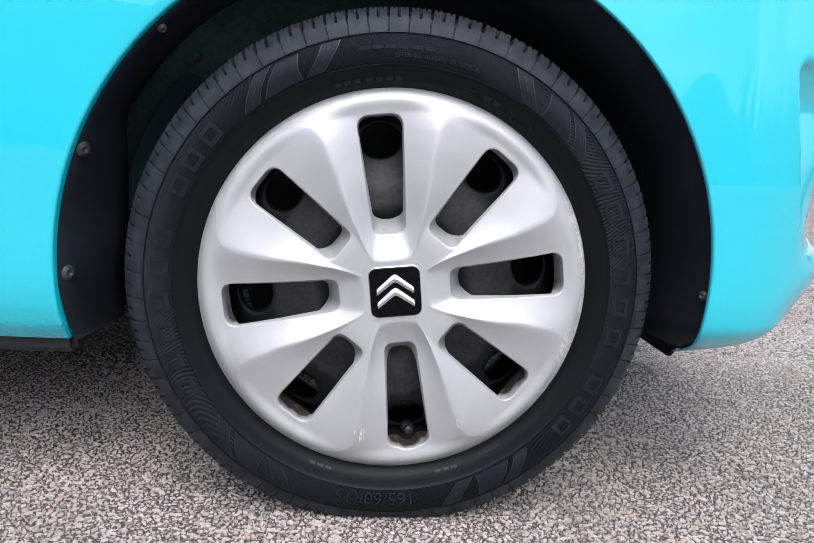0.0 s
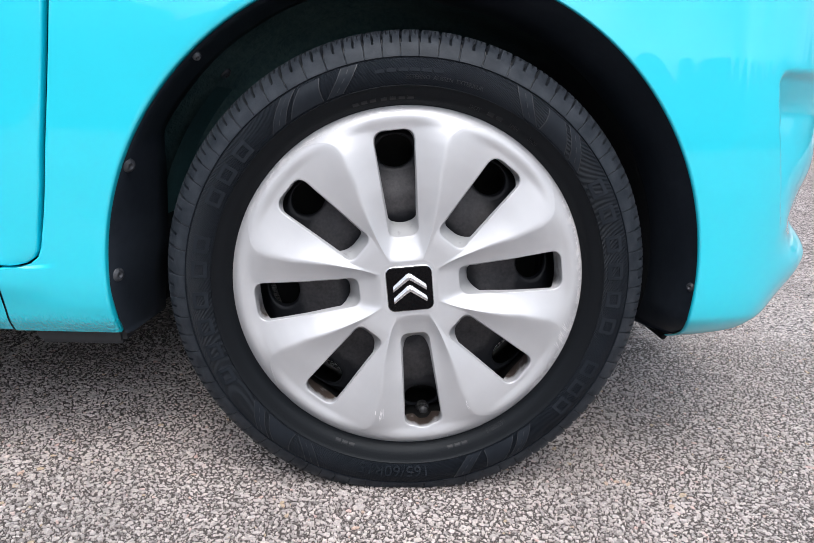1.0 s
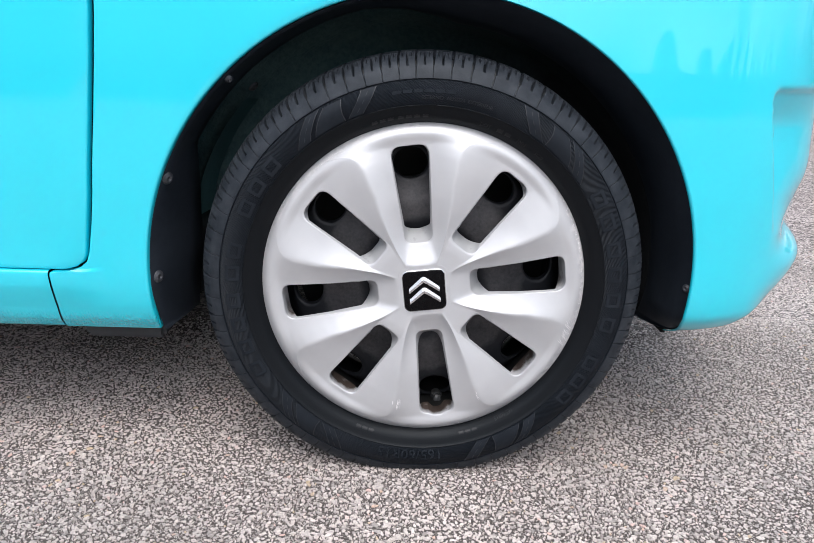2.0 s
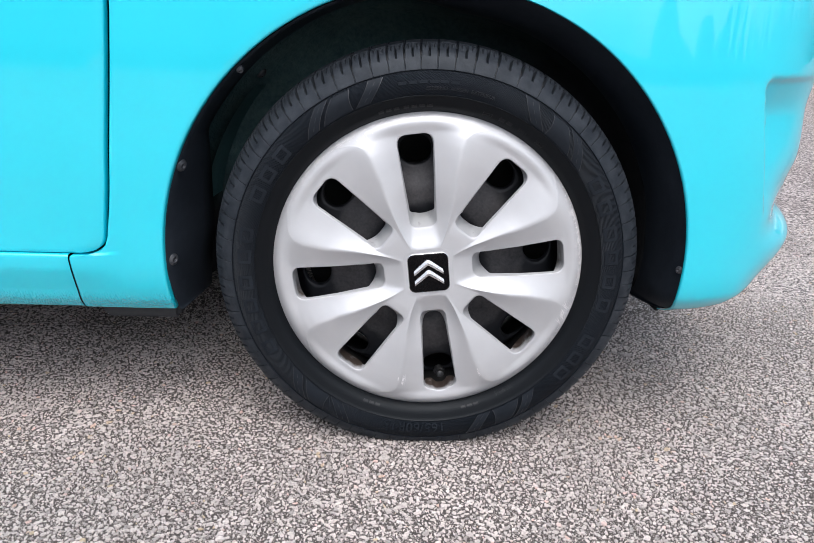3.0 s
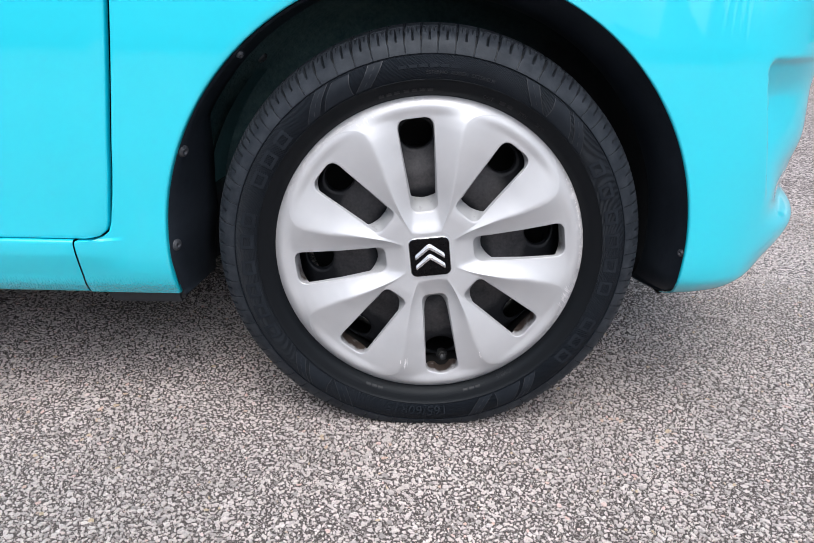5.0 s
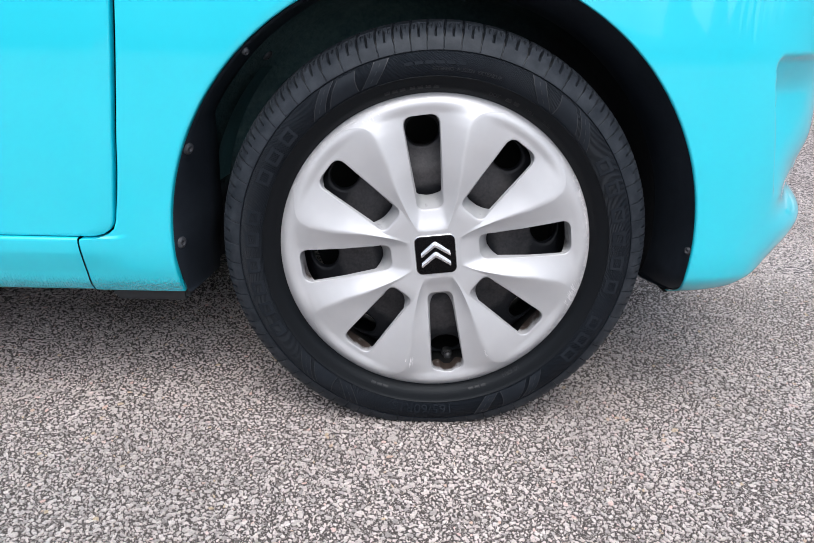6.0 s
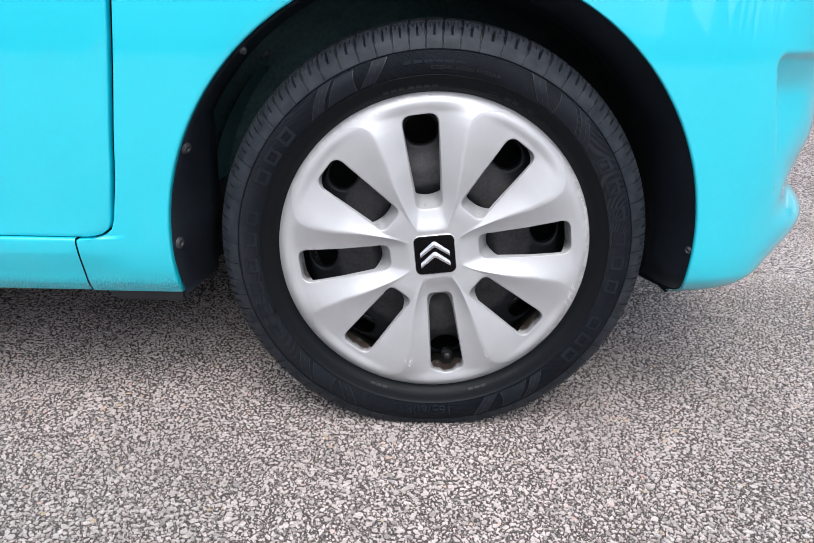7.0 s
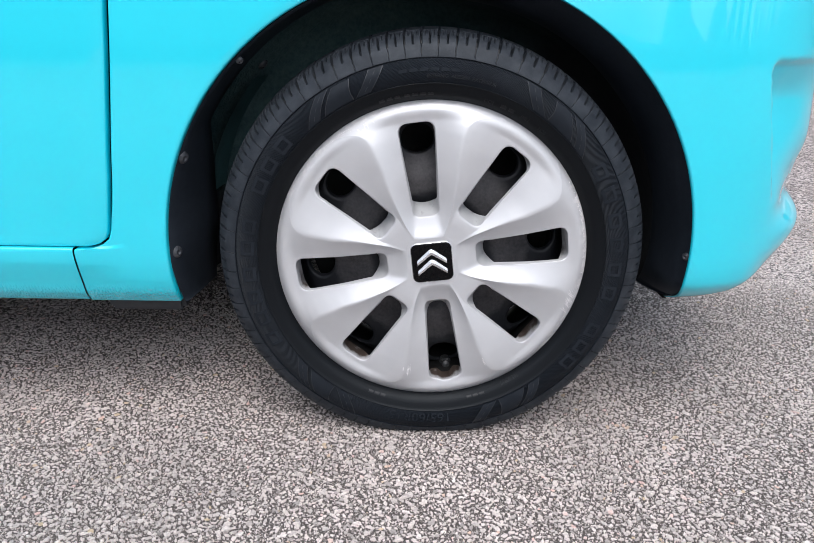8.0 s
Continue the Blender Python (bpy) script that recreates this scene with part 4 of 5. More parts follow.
def cover():
    verts, faces, fm = [], [], []
    # back: the far edge of a window's reveal, as inner p, outer p, half widths, corner sizes
    kinds = {
        0: dict(lip=LIPS[0], back=(0.0725, 0.1830, 0.0156, 0.0236, 0.013, 0.013), end=0.0255),
        1: dict(lip=LIPS[1], back=(0.0815, 0.1812, 0.0170, 0.0222, 0.012, 0.013), end=0.0250),
    }
    n = 2 * NS + NO + NI
    for sec in range(8):
        kind = sec % 2
        K = kinds[kind]
        mid = radians(90 - 45 * sec)
        lip = fillet_loop(*K["lip"], NS, NO, NI)
        back = fillet_loop(*K["back"], NS, NO, NI)
        if sec == 4:        # scalloped out round the tyre valve
            for lp, amp in ((lip, 0.0030), (back, 0.0085)):
                far = lp[:, 0] > 0.165
                lp[far, 0] += amp * np.exp(-(lp[far, 1] / 0.0095) ** 4)
        ring = sector_loop(kind, 1.0, COVER_R)
        rim = sector_loop(kind, 1.03, 0.2092)
        def end_share(p):
            f = (p - K["lip"][0]) / (K["lip"][1] - K["lip"][0])
            return max(1 - f / 0.10, 0) + max((f - 0.90) / 0.10, 0)
        loops = []
        for t, deep in ((1.0, 1.25), (1.0, 1.0), (0.5, 0.5), (0.06, 0.12), (0.0, 0.0)):
            row = []
            for (p0, q0), (p1, q1) in zip(lip, back):
                d = (0.0045 + (K["end"] - 0.0045) * min(1.0, end_share(p0))) * deep
                p, q = p0 + (p1 - p0) * t, q0 + (q1 - q0) * t
                row.append((p, q, skin_height(kind, p0, q0) + d))
            loops.append(row)
        n_wall = len(loops) - 1
        for i in range(1, 31):
            t = i / 30
            row = []
            for (p0, q0), (p1, q1) in zip(lip, rim):
                p, q = between(kind, p0, q0, p1, q1, t)
                edge = 0.0007 * math.exp(-t / 0.05)      # softly rounded window edge
                row.append((p, q, skin_height(kind, p, q) + edge))
            loops.append(row)
        for i in range(1, 3):
            t = i / 2
            pts = rim * (1 - t) + ring * t
            loops.append([(p, q, float(dome(math.hypot(p, q)))) for p, q in pts])
        base = len(verts)
        c, s = math.cos(mid), math.sin(mid)
        for lp in loops:
            verts += [(p * c - q * s, y, p * s + q * c) for p, q, y in lp]
        f = grid_faces(len(loops), n, True)
        faces += [tuple(base + k for k in q) for q in f]
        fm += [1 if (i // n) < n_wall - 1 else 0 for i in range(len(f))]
    # rolled outer edge
    base, m = len(verts), 288
    edge = [(COVER_R, 0.0182), (0.2117, 0.0200), (0.2112, 0.0225), (0.209, 0.026), (0.204, 0.030)]
    for r, y in edge:
        verts += [(r * math.cos(2 * math.pi * j / m), y, r * math.sin(2 * math.pi * j / m)) for j in range(m)]
    f = grid_faces(len(edge), m, True)
    faces += [tuple(base + k for k in q) for q in f]
    fm += [0] * len(f)
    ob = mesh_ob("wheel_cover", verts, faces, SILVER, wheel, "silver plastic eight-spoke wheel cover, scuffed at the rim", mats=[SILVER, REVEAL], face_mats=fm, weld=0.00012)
    ob.matrix_basis = pose(0, 0, 0, 0, -TURN, 0)
    bm = bmesh.new()
    bm.from_mesh(ob.data)
    bmesh.ops.dissolve_degenerate(bm, edges=bm.edges, dist=0.0001)
    # flat boss round the badge
    rim_edges = [e for e in bm.edges if e.is_boundary and all(math.hypot(v.co.x, v.co.z) < 0.05 for v in e.verts)]
    for k in (0.95, 0.93, 0.90, 0.85, 0.6):
        got = bmesh.ops.extrude_edge_only(bm, edges=rim_edges)["geom"]
        for v in (g for g in got if isinstance(g, bmesh.types.BMVert)):
            v.co.x, v.co.y, v.co.z = v.co.x * k, 0.0012, v.co.z * k
        rim_edges = [g for g in got if isinstance(g, bmesh.types.BMEdge) and g.is_boundary]
    bmesh.ops.edgeloop_fill(bm, edges=rim_edges)
    skin = [v for v in bm.verts if all(f.material_index == 0 for f in v.link_faces) and all(len(e.link_faces) == 2 for e in v.link_edges)
            and math.hypot(v.co.x, v.co.z) < 0.2095 and math.hypot(v.co.x, v.co.z) > 0.0285]
    outer = [v for v in skin if math.hypot(v.co.x, v.co.z) > 0.062]
    bmesh.ops.smooth_vert(bm, verts=skin, factor=0.5, use_axis_y=True)
    bmesh.ops.smooth_vert(bm, verts=outer, factor=0.5, use_axis_y=True)
    bmesh.ops.recalc_face_normals(bm, faces=bm.faces)
    bm.to_mesh(ob.data)
    bm.free()
    return ob


def steel_wheel():
    """Pressed steel disc with eight hand holes, and the rim's barrel."""
    prof = smooth_curve([0.0, 0.06, 0.085, 0.105, 0.13, 0.155, 0.178, 0.190, 0.196], [0.055, 0.055, 0.047, 0.047, 0.054, 0.058, 0.064, 0.078, 0.095], 2)
    verts, faces = [], []
    ns, no, ni = 20, 14, 10
    n = 2 * ns + no + ni
    for sec in range(8):
        mid = radians(90 + TURN + 45 * sec)
        half = radians(22.5)
        ring = []
        for i in range(ns):
            r = 0.11 + (0.196 - 0.11) * i / (ns - 1)
            ring.append((r * math.cos(-half), r * math.sin(-half)))
        for i in range(1, no + 1):
            a = -half + 2 * half * i / (no + 1)
            ring.append((0.196 * math.cos(a), 0.196 * math.sin(a)))
        ring += [(p, -q) for p, q in ring[:ns][::-1]]
        for i in range(1, ni + 1):
            a = half - 2 * half * i / (ni + 1)
            ring.append((0.11 * math.cos(a), 0.11 * math.sin(a)))
        ring = np.array(ring)
        low = math.sin(mid) < -0.5
        ctr = np.array([0.171 if low else 0.157, 0.0])
        d = ring - ctr
        hole = ctr + d / np.linalg.norm(d, axis=1)[:, None] * np.array([0.0205, 0.0235])
        loops = [[(p, q, float(prof(math.hypot(p, q))) + 0.009) for p, q in ctr + (hole - ctr) * 0.94],
                 [(p, q, float(prof(math.hypot(p, q))) + 0.002) for p, q in ctr + (hole - ctr) * 0.97]]
        for i in range(9):
            pts = hole * (1 - i / 8) + ring * i / 8
            loops.append([(p, q, float(prof(math.hypot(p, q)))) for p, q in pts])
        base = len(verts)
        c, s = math.cos(mid), math.sin(mid)
        for lp in loops:
            verts += [(p * c - q * s, y, p * s + q * c) for p, q, y in lp]
        faces += [tuple(base + k for k in q) for q in grid_faces(len(loops), n, True)]
    m = 160
    centre = [(r, float(prof(r))) for r in np.linspace(0.004, 0.11, 18)]
    base = len(verts)
    for r, y in centre:
        verts += [(r * math.cos(2 * math.pi * j / m), y, r * math.sin(2 * math.pi * j / m)) for j in range(m)]
    faces += [tuple(base + k for k in q) for q in grid_faces(len(centre), m, True)]
    ob = mesh_ob("wheel", verts, faces, STEEL, car, "front wheel with a black steel rim behind a silver cover", weld=0.0001)
    ob.location = (0, 0, HUB)
    return ob


TYRE = [(0.196, 0.036), (0.2030, 0.029), (0.2085, 0.0235), (0.2125, 0.0165), (0.2165, 0.0105), (0.2200, 0.0072), (0.2240, 0.0055), (0.2285, 0.0036), (0.2322, 0.0022),
        (0.2330, 0.0012), (0.2338, 0.0020), (0.2345, 0.0016), (0.2400, 0.0000), (0.2460, -0.0008), (0.2520, -0.0004), (0.2580, 0.0014), (0.2618, 0.0034), (0.2624, 0.0048), (0.2632, 0.0048), (0.2638, 0.0036)]
SHOULDER = [(0.2668, 0.0050), (0.2708, 0.0066), (0.2748, 0.0088), (0.2786, 0.0116), (0.2821, 0.0150), (0.2851, 0.0188), (0.2877, 0.0230), (0.2897, 0.0274), (0.2912, 0.0320),
            (0.2923, 0.0366), (0.2931, 0.0410), (0.2935, 0.0444), (0.2870, 0.0450), (0.2870, 0.0508), (0.2940, 0.0514), (0.2952, 0.060), (0.2962, 0.070), (0.2965, 0.0762), (0.289, 0.0768), (0.289, 0.0880), (0.2965, 0.0886)]
sidewall_y = lambda r: float(np.interp(r, [p[0] for p in TYRE], [p[1] for p in TYRE]))


def tyre():
    half = TYRE + SHOULDER
    back = [(r, 0.1646 - y) for r, y in half[:-4] if r != 0.2330 and r != 0.2630][::-1]
    prof = np.array(half + back)
    r, y = prof[:, 0], prof[:, 1]
    n, pitches = 4032, 72
    th = np.arange(n) / n * 2 * np.pi
    TH, Rr = np.meshgrid(th, r)
    Yy = np.repeat(y[:, None], n, 1)
    nh = len(half)
    idx = np.repeat(np.arange(len(r))[:, None], n, 1)
    # lateral grooves and short sipes of the shoulder, pitch varied round the tyre
    ph = TH * pitches / (2 * np.pi) + 0.35 * np.sin(3 * TH) + 0.25 * np.sin(7 * TH + 1)
    u = (ph + (Yy - 0.02) * 3.0) % 1.0
    onsh = (idx >= len(TYRE)) & (idx < len(TYRE) + 12)
    edge = np.clip((Rr - 0.2795) / 0.0115, 0, 1)        # 0 on the shoulder's inner part, 1 at the tread's edge

    def cut(at, half):
        return np.clip(2.4 - 1.7 * np.abs(((u - at + 0.5) % 1.0) - 0.5) / half, 0, 1)
    step = np.clip((Rr - 0.2800) / 0.0025, 0, 1)
    g1 = cut(0.5, 0.022 + 0.024 * step) * onsh * (0.0016 + 0.0055 * step + 0.0025 * edge)
    g2 = cut(0.0, 0.042) * onsh * step * (0.0060 + 0.0035 * edge)
    g3 = cut(0.76, 0.022) * onsh * np.clip((Rr - 0.2880) / 0.003, 0, 1) * 0.0030
    g5 = cut(0.26, 0.022) * onsh * np.clip((Rr - 0.2880) / 0.003, 0, 1) * 0.0030
    tread = (idx >= len(TYRE) + 14) & (idx < nh)
    g4 = cut(0.5, 0.05) * tread * (Rr > 0.2915) * 0.005
    depth = np.maximum.reduce([g1, g2, g3, g4, g5])
    cr, cy = 0.245, 0.0823
    dr, dy = cr - Rr, cy - Yy
    ln = np.hypot(dr, dy)
    Rr, Yy = Rr + dr / ln * depth, Yy + dy / ln * depth
    X, Z = Rr * np.cos(TH), Rr * np.sin(TH)
    # the tyre stands flat on the road
    low = np.clip((-Z - 0.19) / 0.085, 0, 1) ** 2 * np.clip(1 - np.abs(X) / 0.16, 0, 1)
    Yy = Yy + 0.003 * low * np.clip((0.06 - Yy) / 0.06, 0, 1)
    Z = np.maximum(Z, -HUB + 0.0012 + 0.02 * np.abs(X) ** 2)
    verts = np.stack([X, Yy, Z], 2).reshape(-1, 3)
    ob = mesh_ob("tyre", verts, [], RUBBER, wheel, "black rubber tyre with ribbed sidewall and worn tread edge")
    me = ob.data
    m = len(r)
    i, j = np.meshgrid(np.arange(m - 1), np.arange(n), indexing="ij")
    k = (j + 1) % n
    quads = np.stack([i * n + j, i * n + k, (i + 1) * n + k, (i + 1) * n + j], 2).reshape(-1, 4)
    me.loops.add(quads.size)
    me.loops.foreach_set("vertex_index", quads.ravel().astype(np.int32))
    me.polygons.add(len(quads))
    me.polygons.foreach_set("loop_start", (np.arange(len(quads)) * 4).astype(np.int32))
    me.polygons.foreach_set("use_smooth", [True] * len(quads))
    # road dust sits in the narrow cross cuts
    me.materials.append(SIPE)
    cuts = (g1 > 0.0013) & (edge < 0.75)
    dusty = cuts[i, j] & cuts[i, k] & cuts[i + 1, j] & cuts[i + 1, k]
    me.polygons.foreach_set("material_index", dusty.reshape(-1).astype(np.int32))
    me.update(calc_edges=True)
    me.set_sharp_from_angle(angle=radians(32))
    return ob


wheel = steel_wheel()
tyre()
wheel_cover = cover()


def rounded_plate(h, c, y0, y1, bev, n=10):
    """A rounded square plate lying in x, z, from depth y0 forward to y1."""
    out = []
    for k in range(4):
        a0 = k * math.pi / 2
        sx, sz = (1, 1, -1, -1)[k], (1, -1, -1, 1)[k]
        for i in range(n + 1):
            a = math.pi / 2 - a0 - (math.pi / 2) * i / n
            out.append(((h - c) * sx + c * math.cos(a), (h - c) * sz + c * math.sin(a)))
    m = len(out)
    verts = []
    for s, y in ((1.0, y0), (1.0, y1 + bev), (1 - bev * 0.5 / h, y1 + bev * 0.3), (1 - bev * 1.6 / h, y1)):
        verts += [(x * s, y, z * s) for x, z in out]
    faces = grid_faces(4, m, True) + [tuple(3 * m + i for i in range(m))]
    return verts, faces


BADGE_TURN = 6.8
v, f = rounded_plate(0.0279, 0.0089, 0.004, -0.0004, 0.0012)
rim_ob = mesh_ob("badge_surround", v, f, CHROME, wheel, "thin silver badge surround")
rim_ob.matrix_basis = pose(0, 0, 0, 0, -BADGE_TURN, 0)
v, f = rounded_plate(0.0270, 0.0083, 0.003, -0.0012, 0.0010)
badge = mesh_ob("badge", v, f, GLOSSBLACK, wheel, "gloss black square centre badge")
badge.matrix_basis = pose(0, 0, 0, 0, -BADGE_TURN, 0)


def chevron(dz):
    """One raised angle bar of the badge, ridged along its middle."""
    s = 0.000184
    right = [((0, 106), (0, 84), (0, 62)), ((18, 98), (16, 76), (15, 54)), ((106, 26), (108, 6), (106, -12))]
    rows = [[(-x, z) for x, z in r] for r in right[::-1][:-1]] + [list(r) for r in right]
    verts, k = [], 5
    for r in rows:
        (x0, z0), (x1, z1), (x2, z2) = r
        for x, z, y in ((x0, z0, 0.0), (x0, z0, -0.0016), (x1, z1, -0.0034), (x2, z2, -0.0016), (x2, z2, 0.0)):
            verts.append((x * s, y, (z + dz) * s))
    faces = grid_faces(len(rows), k) + [(0, 1, 2, 3, 4), tuple((len(rows) - 1) * k + i for i in (4, 3, 2, 1, 0))]
    ob = mesh_ob("chevron", verts, faces, CHROME, wheel, "raised satin chrome angle bar", smooth=False)
    ob.matrix_basis = pose(0, -0.0011, 0, 0, -BADGE_TURN, 0)
    return ob


chevron(0)
chevron(-79)


def polar_patch(name, corners, raise_by, n=10, material=None, label="", bend=0.0):
    """A low raised patch that follows the sidewall; corners as (radius, degrees): inner start, inner end, outer end, outer start."""
    (ra, ta), (rb, tb), (rc, tc), (rd, td) = corners
    verts = []
    cols = n + 1
    m = 8
    for lift in (0, 1):
        for i in range(m + 1):
            u = i / m
            for j in range(cols):
                v = j / n
                r = (ra * (1 - v) + rb * v) * (1 - u) + (rd * (1 - v) + rc * v) * u
                t = radians((ta * (1 - v) + tb * v) * (1 - u) + (td * (1 - v) + tc * v) * u + bend * math.sin(math.pi * u))
                y = sidewall_y(r) - (raise_by if lift else -0.0006)
                verts.append((r * math.cos(t), y, r * math.sin(t)))
    size = (m + 1) * cols
    faces = [tuple(size + k for k in q) for q in grid_faces(m + 1, cols)]
    loop = [j for j in range(cols)] + [i * cols + cols - 1 for i in range(1, m + 1)] + [m * cols + j for j in range(cols - 2, -1, -1)] + [i * cols for i in range(m - 1, 0, -1)]
    for a, b in zip(loop, loop[1:] + loop[:1]):
        faces.append((a, b, size + b, size + a))
    return sharpen(mesh_ob(name, verts, faces, material or RAISED, wheel, label))


def ring_patch(name, r0, r1, t0, t1, bar, raise_by):
    """A low raised rectangular ring that follows the sidewall, from r0 to r1 and from t0 to t1 degrees."""
    wide = math.degrees(bar / ((r0 + r1) / 2))
    verts, faces = [], []
    for a, b, c, d in ((r0, r0 + bar, t0, t1), (r1 - bar, r1, t0, t1), (r0 + bar, r1 - bar, t0, t0 - wide), (r0 + bar, r1 - bar, t1 + wide, t1)):
        n, base = 6, len(verts)
        for lift in (-0.0006, raise_by):
            for r in (a, (a + b) / 2, b):
                for k in range(n + 1):
                    t = radians(c + (d - c) * k / n)
                    verts.append((r * math.cos(t), sidewall_y(r) - lift, r * math.sin(t)))
        m, size = n + 1, 3 * (n + 1)
        faces += [tuple(base + size + q for q in g) for g in grid_faces(3, m)]
        loop = list(range(m)) + [2 * m - 1] + list(range(3 * m - 1, 2 * m - 1, -1)) + [m]
        faces += [(base + p, base + q, base + size + q, base + size + p) for p, q in zip(loop, loop[1:] + loop[:1])]
    return sharpen(mesh_ob(name, verts, faces, RAISED, wheel, "plain raised rubber bar ring"))


def sidewall_marks():
    # the maker's name: plain bars, one for each letter, on both sides
    for t in (-152, -159.8, -167.3, -175.1, 176.2 - 360 + 360, 169.2, 155.7, 148.8, 141.4, 30.7, 23.0, 14.4, 6.5, -1.6, -9.7, -23.3, -30.1, -36.8):
        ring_patch("letter_bar", 0.2376, 0.2556, t + 2.35, t - 2.35, 0.0042, 0.00055)
    # road-shaped motifs between the writings
    for base, flip in ((119, 1), (51, -1), (-61, 1), (-128, -1)):
        def c(*quad):
            return tuple((r, base + flip * d) for r, d in quad)
        for quad in (((0.2355, 13.5), (0.2355, 9.0), (0.2615, 2.2), (0.2615, 6.0)),
                     ((0.2355, 7.0), (0.2355, -3.0), (0.2600, -4.2), (0.2600, 1.0)),
                     ((0.2355, -4.0), (0.2355, -8.5), (0.2615, -14.0), (0.2615, -10.0))):
            q = c(*quad)
            if flip < 0:
                q = (q[1], q[0], q[3], q[2])
            curve = flip * 0.5 * (1 if quad[0][1] > 0 else -1)
            polar_patch("sidewall_motif", q, 0.0006, 8, label="smooth raised rubber motif", bend=curve)
            # thin raised edge lines, and dashes along the middle of the two narrow bands
            (ra, ta), (rb, tb), (rc, tc), (rd, td) = q
            for t0, t1 in ((ta, td), (tb, tc)):
                polar_patch("motif_line", ((ra, t0 + 0.12), (ra, t0 - 0.12), (rd, t1 - 0.12), (rd, t1 + 0.12)), 0.0011, 1, WRITING, bend=curve)
            if abs(quad[0][1] - quad[1][1]) < 5:
                for f0, f1 in ((0.12, 0.28), (0.42, 0.58), (0.72, 0.88)):
                    r0, r1 = ra + (rd - ra) * f0, ra + (rd - ra) * f1
                    m0 = (ta + tb) / 2 + ((td + tc) / 2 - (ta + tb) / 2) * f0 + curve * math.sin(math.pi * f0)
                    m1 = (ta + tb) / 2 + ((td + tc) / 2 - (ta + tb) / 2) * f1 + curve * math.sin(math.pi * f1)
                    polar_patch("motif_dash", ((r0, m0 + 0.12), (r0, m0 - 0.12), (r1, m1 - 0.12), (r1, m1 + 0.12)), 0.0011, 1, WRITING)


sidewall_marks()


def sidewall_text(body, size, radius, degrees, raise_by=0.0008, material=None):
    """Raised writing on the sidewall, read clockwise, tops outward, its middle at the given angle."""
    cu = bpy.data.curves.new("text", 'FONT')
    cu.body, cu.size, cu.align_x, cu.extrude = body, size, 'CENTER', 0.0005
    cu.resolution_u = 3
    tmp = new("text", cu)
    dg = bpy.context.evaluated_depsgraph_get()
    me = bpy.data.meshes.new_from_object(tmp.evaluated_get(dg))
    bpy.data.objects.remove(tmp)
    for v in me.vertices:
        r = radius + v.co.y
        t = radians(degrees) - v.co.x / radius
        v.co = (r * math.cos(t), sidewall_y(r) - raise_by * (1 if v.co.z > 0 else -1), r * math.sin(t))
    me.materials.clear()
    me.materials.append(material or WRITING)
    ob = new("sidewall_writing", me)
    ob.parent = wheel
    ob["label"] = "raised rubber writing"
    return ob


sidewall_text("165/60R15", 0.0205, 0.2362, -92.5, material=RAISED)
sidewall_text("ESTERNO  AUSSEN  EXTERIEUR", 0.0062, 0.2400, 83)
for words, at in (("DOT", 72.8), ("1MH", 60.0), ("3620", 52.9)):
    sidewall_text(words, 0.0064, 0.2186, at, material=BEAD)
sidewall_text("165/60R15", 0.0064, 0.2150, -57.2, material=BEAD)
for t in (67.8, 65.0):
    polar_patch("code_bar", ((0.2186, t + 0.95), (0.2186, t - 0.95), (0.2230, t - 0.95), (0.2230, t + 0.95)), 0.0004, 3, BEAD, "plain raised rubber bar")
for t in (92, 94.6, 97.2, 99.8, 103, 105.6, 108.2, -112, -109.6, -107.2, -74, -71.5, -69):
    polar_patch("code_bar", ((0.2180, t + 0.9), (0.2180, t - 0.9), (0.2216, t - 0.9), (0.2216, t + 0.9)), 0.0004, 3, BEAD, "plain raised rubber bar")
for t in (85, 88, 91, 94, 97, 100):
    polar_patch("code_bar", ((0.2478, t + 1.2), (0.2478, t - 1.2), (0.2518, t - 1.2), (0.2518, t + 1.2)), 0.0004, 3, label="plain raised rubber bar")


def lathe_part(name, prof, at, axis, material, label="", n=20):
    q = Vector(axis).to_track_quat('Z', 'Y').to_matrix().to_4x4()
    m = Matrix.Translation(at) @ q
    verts = [m @ Vector((r * math.cos(2 * math.pi * j / n), r * math.sin(2 * math.pi * j / n), h)) for r, h in prof for j in range(n)]
    return sharpen(mesh_ob(name, verts, grid_faces(len(prof), n, True), material, wheel, label))


# tyre valve in the lowest window, its cap towards the outside
lathe_part("valve", [(0.0001, 0.0), (0.0036, -0.0004), (0.0054, -0.0016), (0.0060, -0.004), (0.0060, -0.011), (0.0054, -0.0115), (0.0072, -0.013), (0.0090, -0.020), (0.0095, -0.030)],
           (0.0290, 0.0600, -0.1870), (0.0, -1, 0.30), CAP, "dark grey tyre valve with cap")
lathe_part("rim_barrel", [(0.2075, 0.080), (0.206, 0.076), (0.200, 0.073), (0.1945, 0.066), (0.193, 0.045), (0.196, 0.006), (0.187, -0.018), (0.190, -0.043), (0.206, -0.048)],
           (0, 0.104, 0), (0, -1, 0), BLACKSTEEL, "black steel rim barrel", 128)
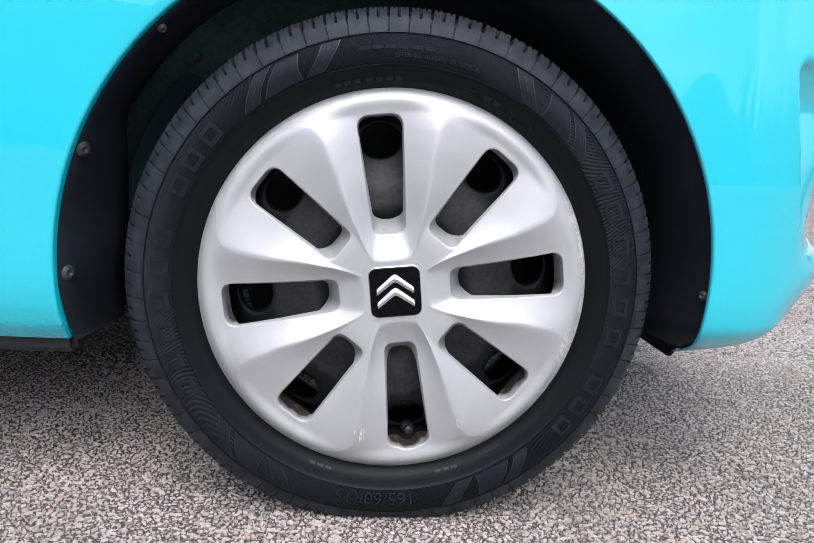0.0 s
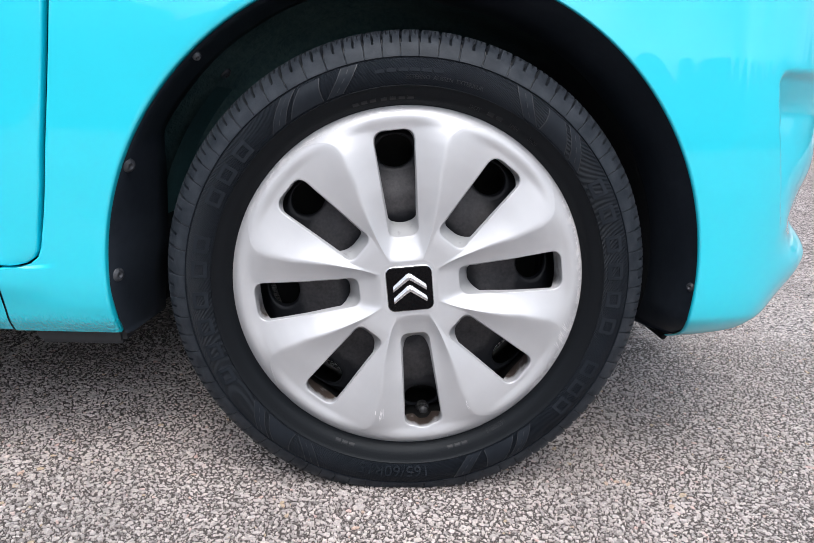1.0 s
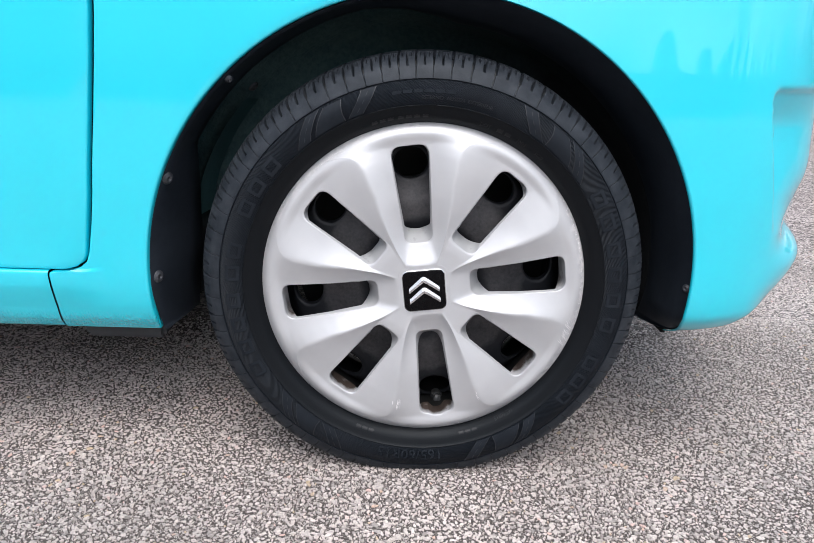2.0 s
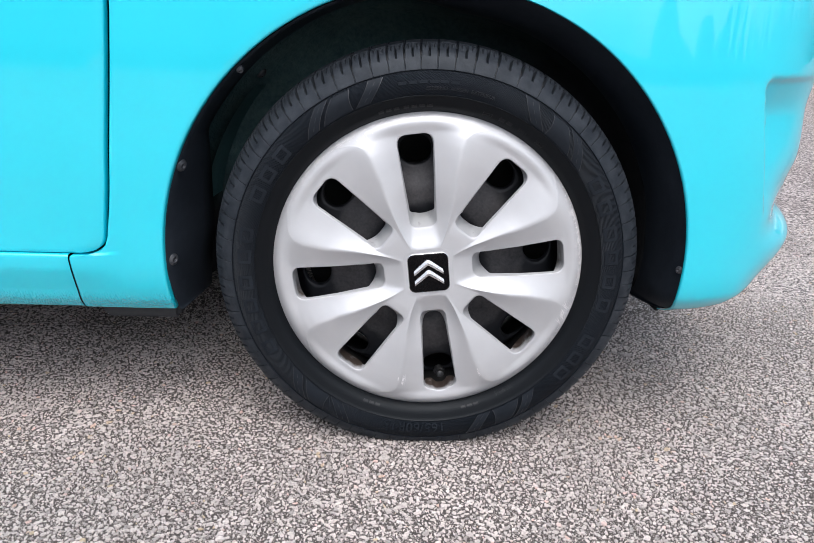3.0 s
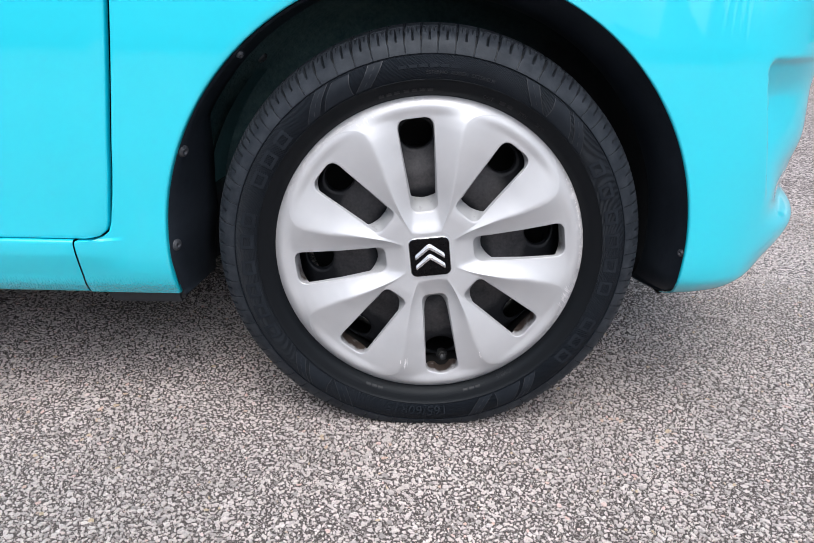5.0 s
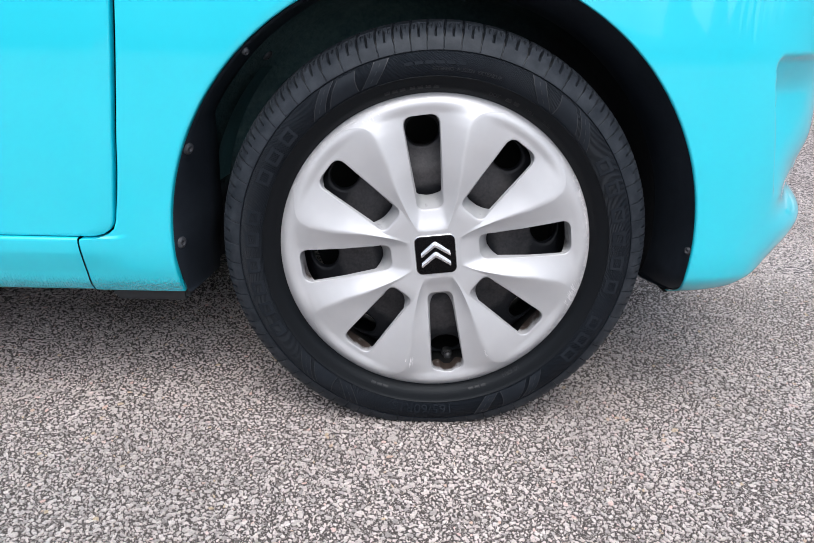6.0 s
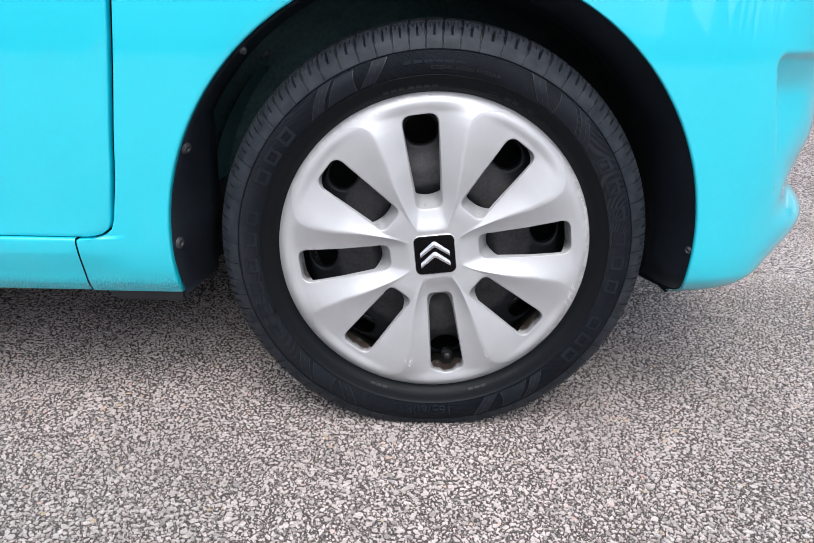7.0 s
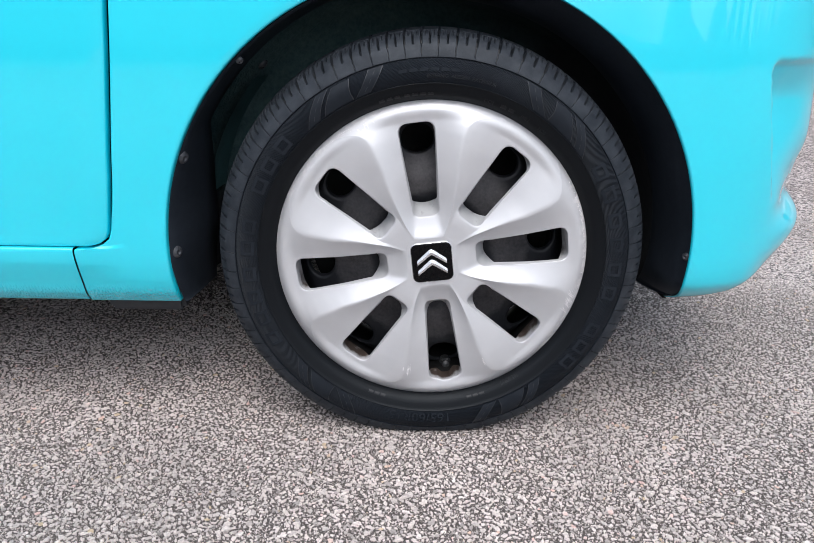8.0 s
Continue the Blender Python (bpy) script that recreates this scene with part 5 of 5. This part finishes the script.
# brake disc and drum behind the wheel
lathe_part("brake_disc", [(0.03, 0.0), (0.09, 0.0), (0.128, 0.0), (0.13, -0.002), (0.13, -0.020), (0.03, -0.020)], (0, 0.105, 0), (0, -1, 0), BRAKE, "dark brake disc", 64)
lathe_part("backing_plate", [(0.184, -0.050), (0.15, -0.054), (0.03, -0.056)], (0, 0.10, 0), (0, -1, 0), BLACKSTEEL, "dark brake backing plate", 64)


cover_mesh = wheel_cover.data
cover_tree = BVHTree.FromPolygons([v.co for v in cover_mesh.vertices], [tuple(p.vertices) for p in cover_mesh.polygons])


def skin_y(x, z):
    hit = cover_tree.ray_cast(Vector((x, -0.1, z)), Vector((0, 1, 0)), 0.2)
    return hit[0].y if hit[0] is not None else 0.02


def scrape(t_deg, r0, r1, wid, n, seed, lean=0.25):
    """A patch of chalky scratches on the cover, slivers a hair above the skin."""
    rng = np.random.default_rng(seed)
    verts, faces = [], []
    for k in range(n):
        t0 = t_deg + rng.normal(0, wid)
        ra, rb = sorted(rng.uniform(r0, r1, 2))
        dt = lean * wid + rng.normal(0, wid * 0.15)
        w = rng.uniform(0.00012, 0.0006)
        base = len(verts)
        for i in range(5):
            f = i / 4
            r, t = ra + (rb - ra) * f, radians(t0 + dt * f)
            ww = w * math.sin(math.pi * (0.1 + 0.8 * f))
            for sgn in (-1, 1):
                tt = t + sgn * ww / r
                x, z = r * math.cos(tt), r * math.sin(tt)
                verts.append((x, skin_y(x, z) - 0.00025, z))
        faces += [tuple(base + q for q in g) for g in grid_faces(5, 2)]
    ob = mesh_ob("scratch", verts, faces, SCRAPE, wheel, "chalky white scratches")
    ob.matrix_basis = pose(0, 0, 0, 0, -TURN, 0)
    return ob


scrape(-108.5, 0.156, 0.180, 1.3, 12, 1)
scrape(-70.8, 0.160, 0.176, 0.5, 6, 2)
scrape(-23.5, 0.193, 0.2085, 2.4, 46, 3, -0.8)
scrape(-29.5, 0.203, 0.2100, 2.0, 22, 6, 0.8)
scrape(109.0, 0.193, 0.203, 2.2, 10, 4, 0.2)
scrape(116.0, 0.2035, 0.2085, 4.0, 16, 5, 1.5)
for k, (mid, spread, count) in enumerate(((12, 7, 62), (-6, 6, 44), (-22, 5, 54), (-36, 6, 34), (-88, 6, 12))):
    scrape(mid, 0.2045, 0.2108, spread, count, 10 + k, 0.12)
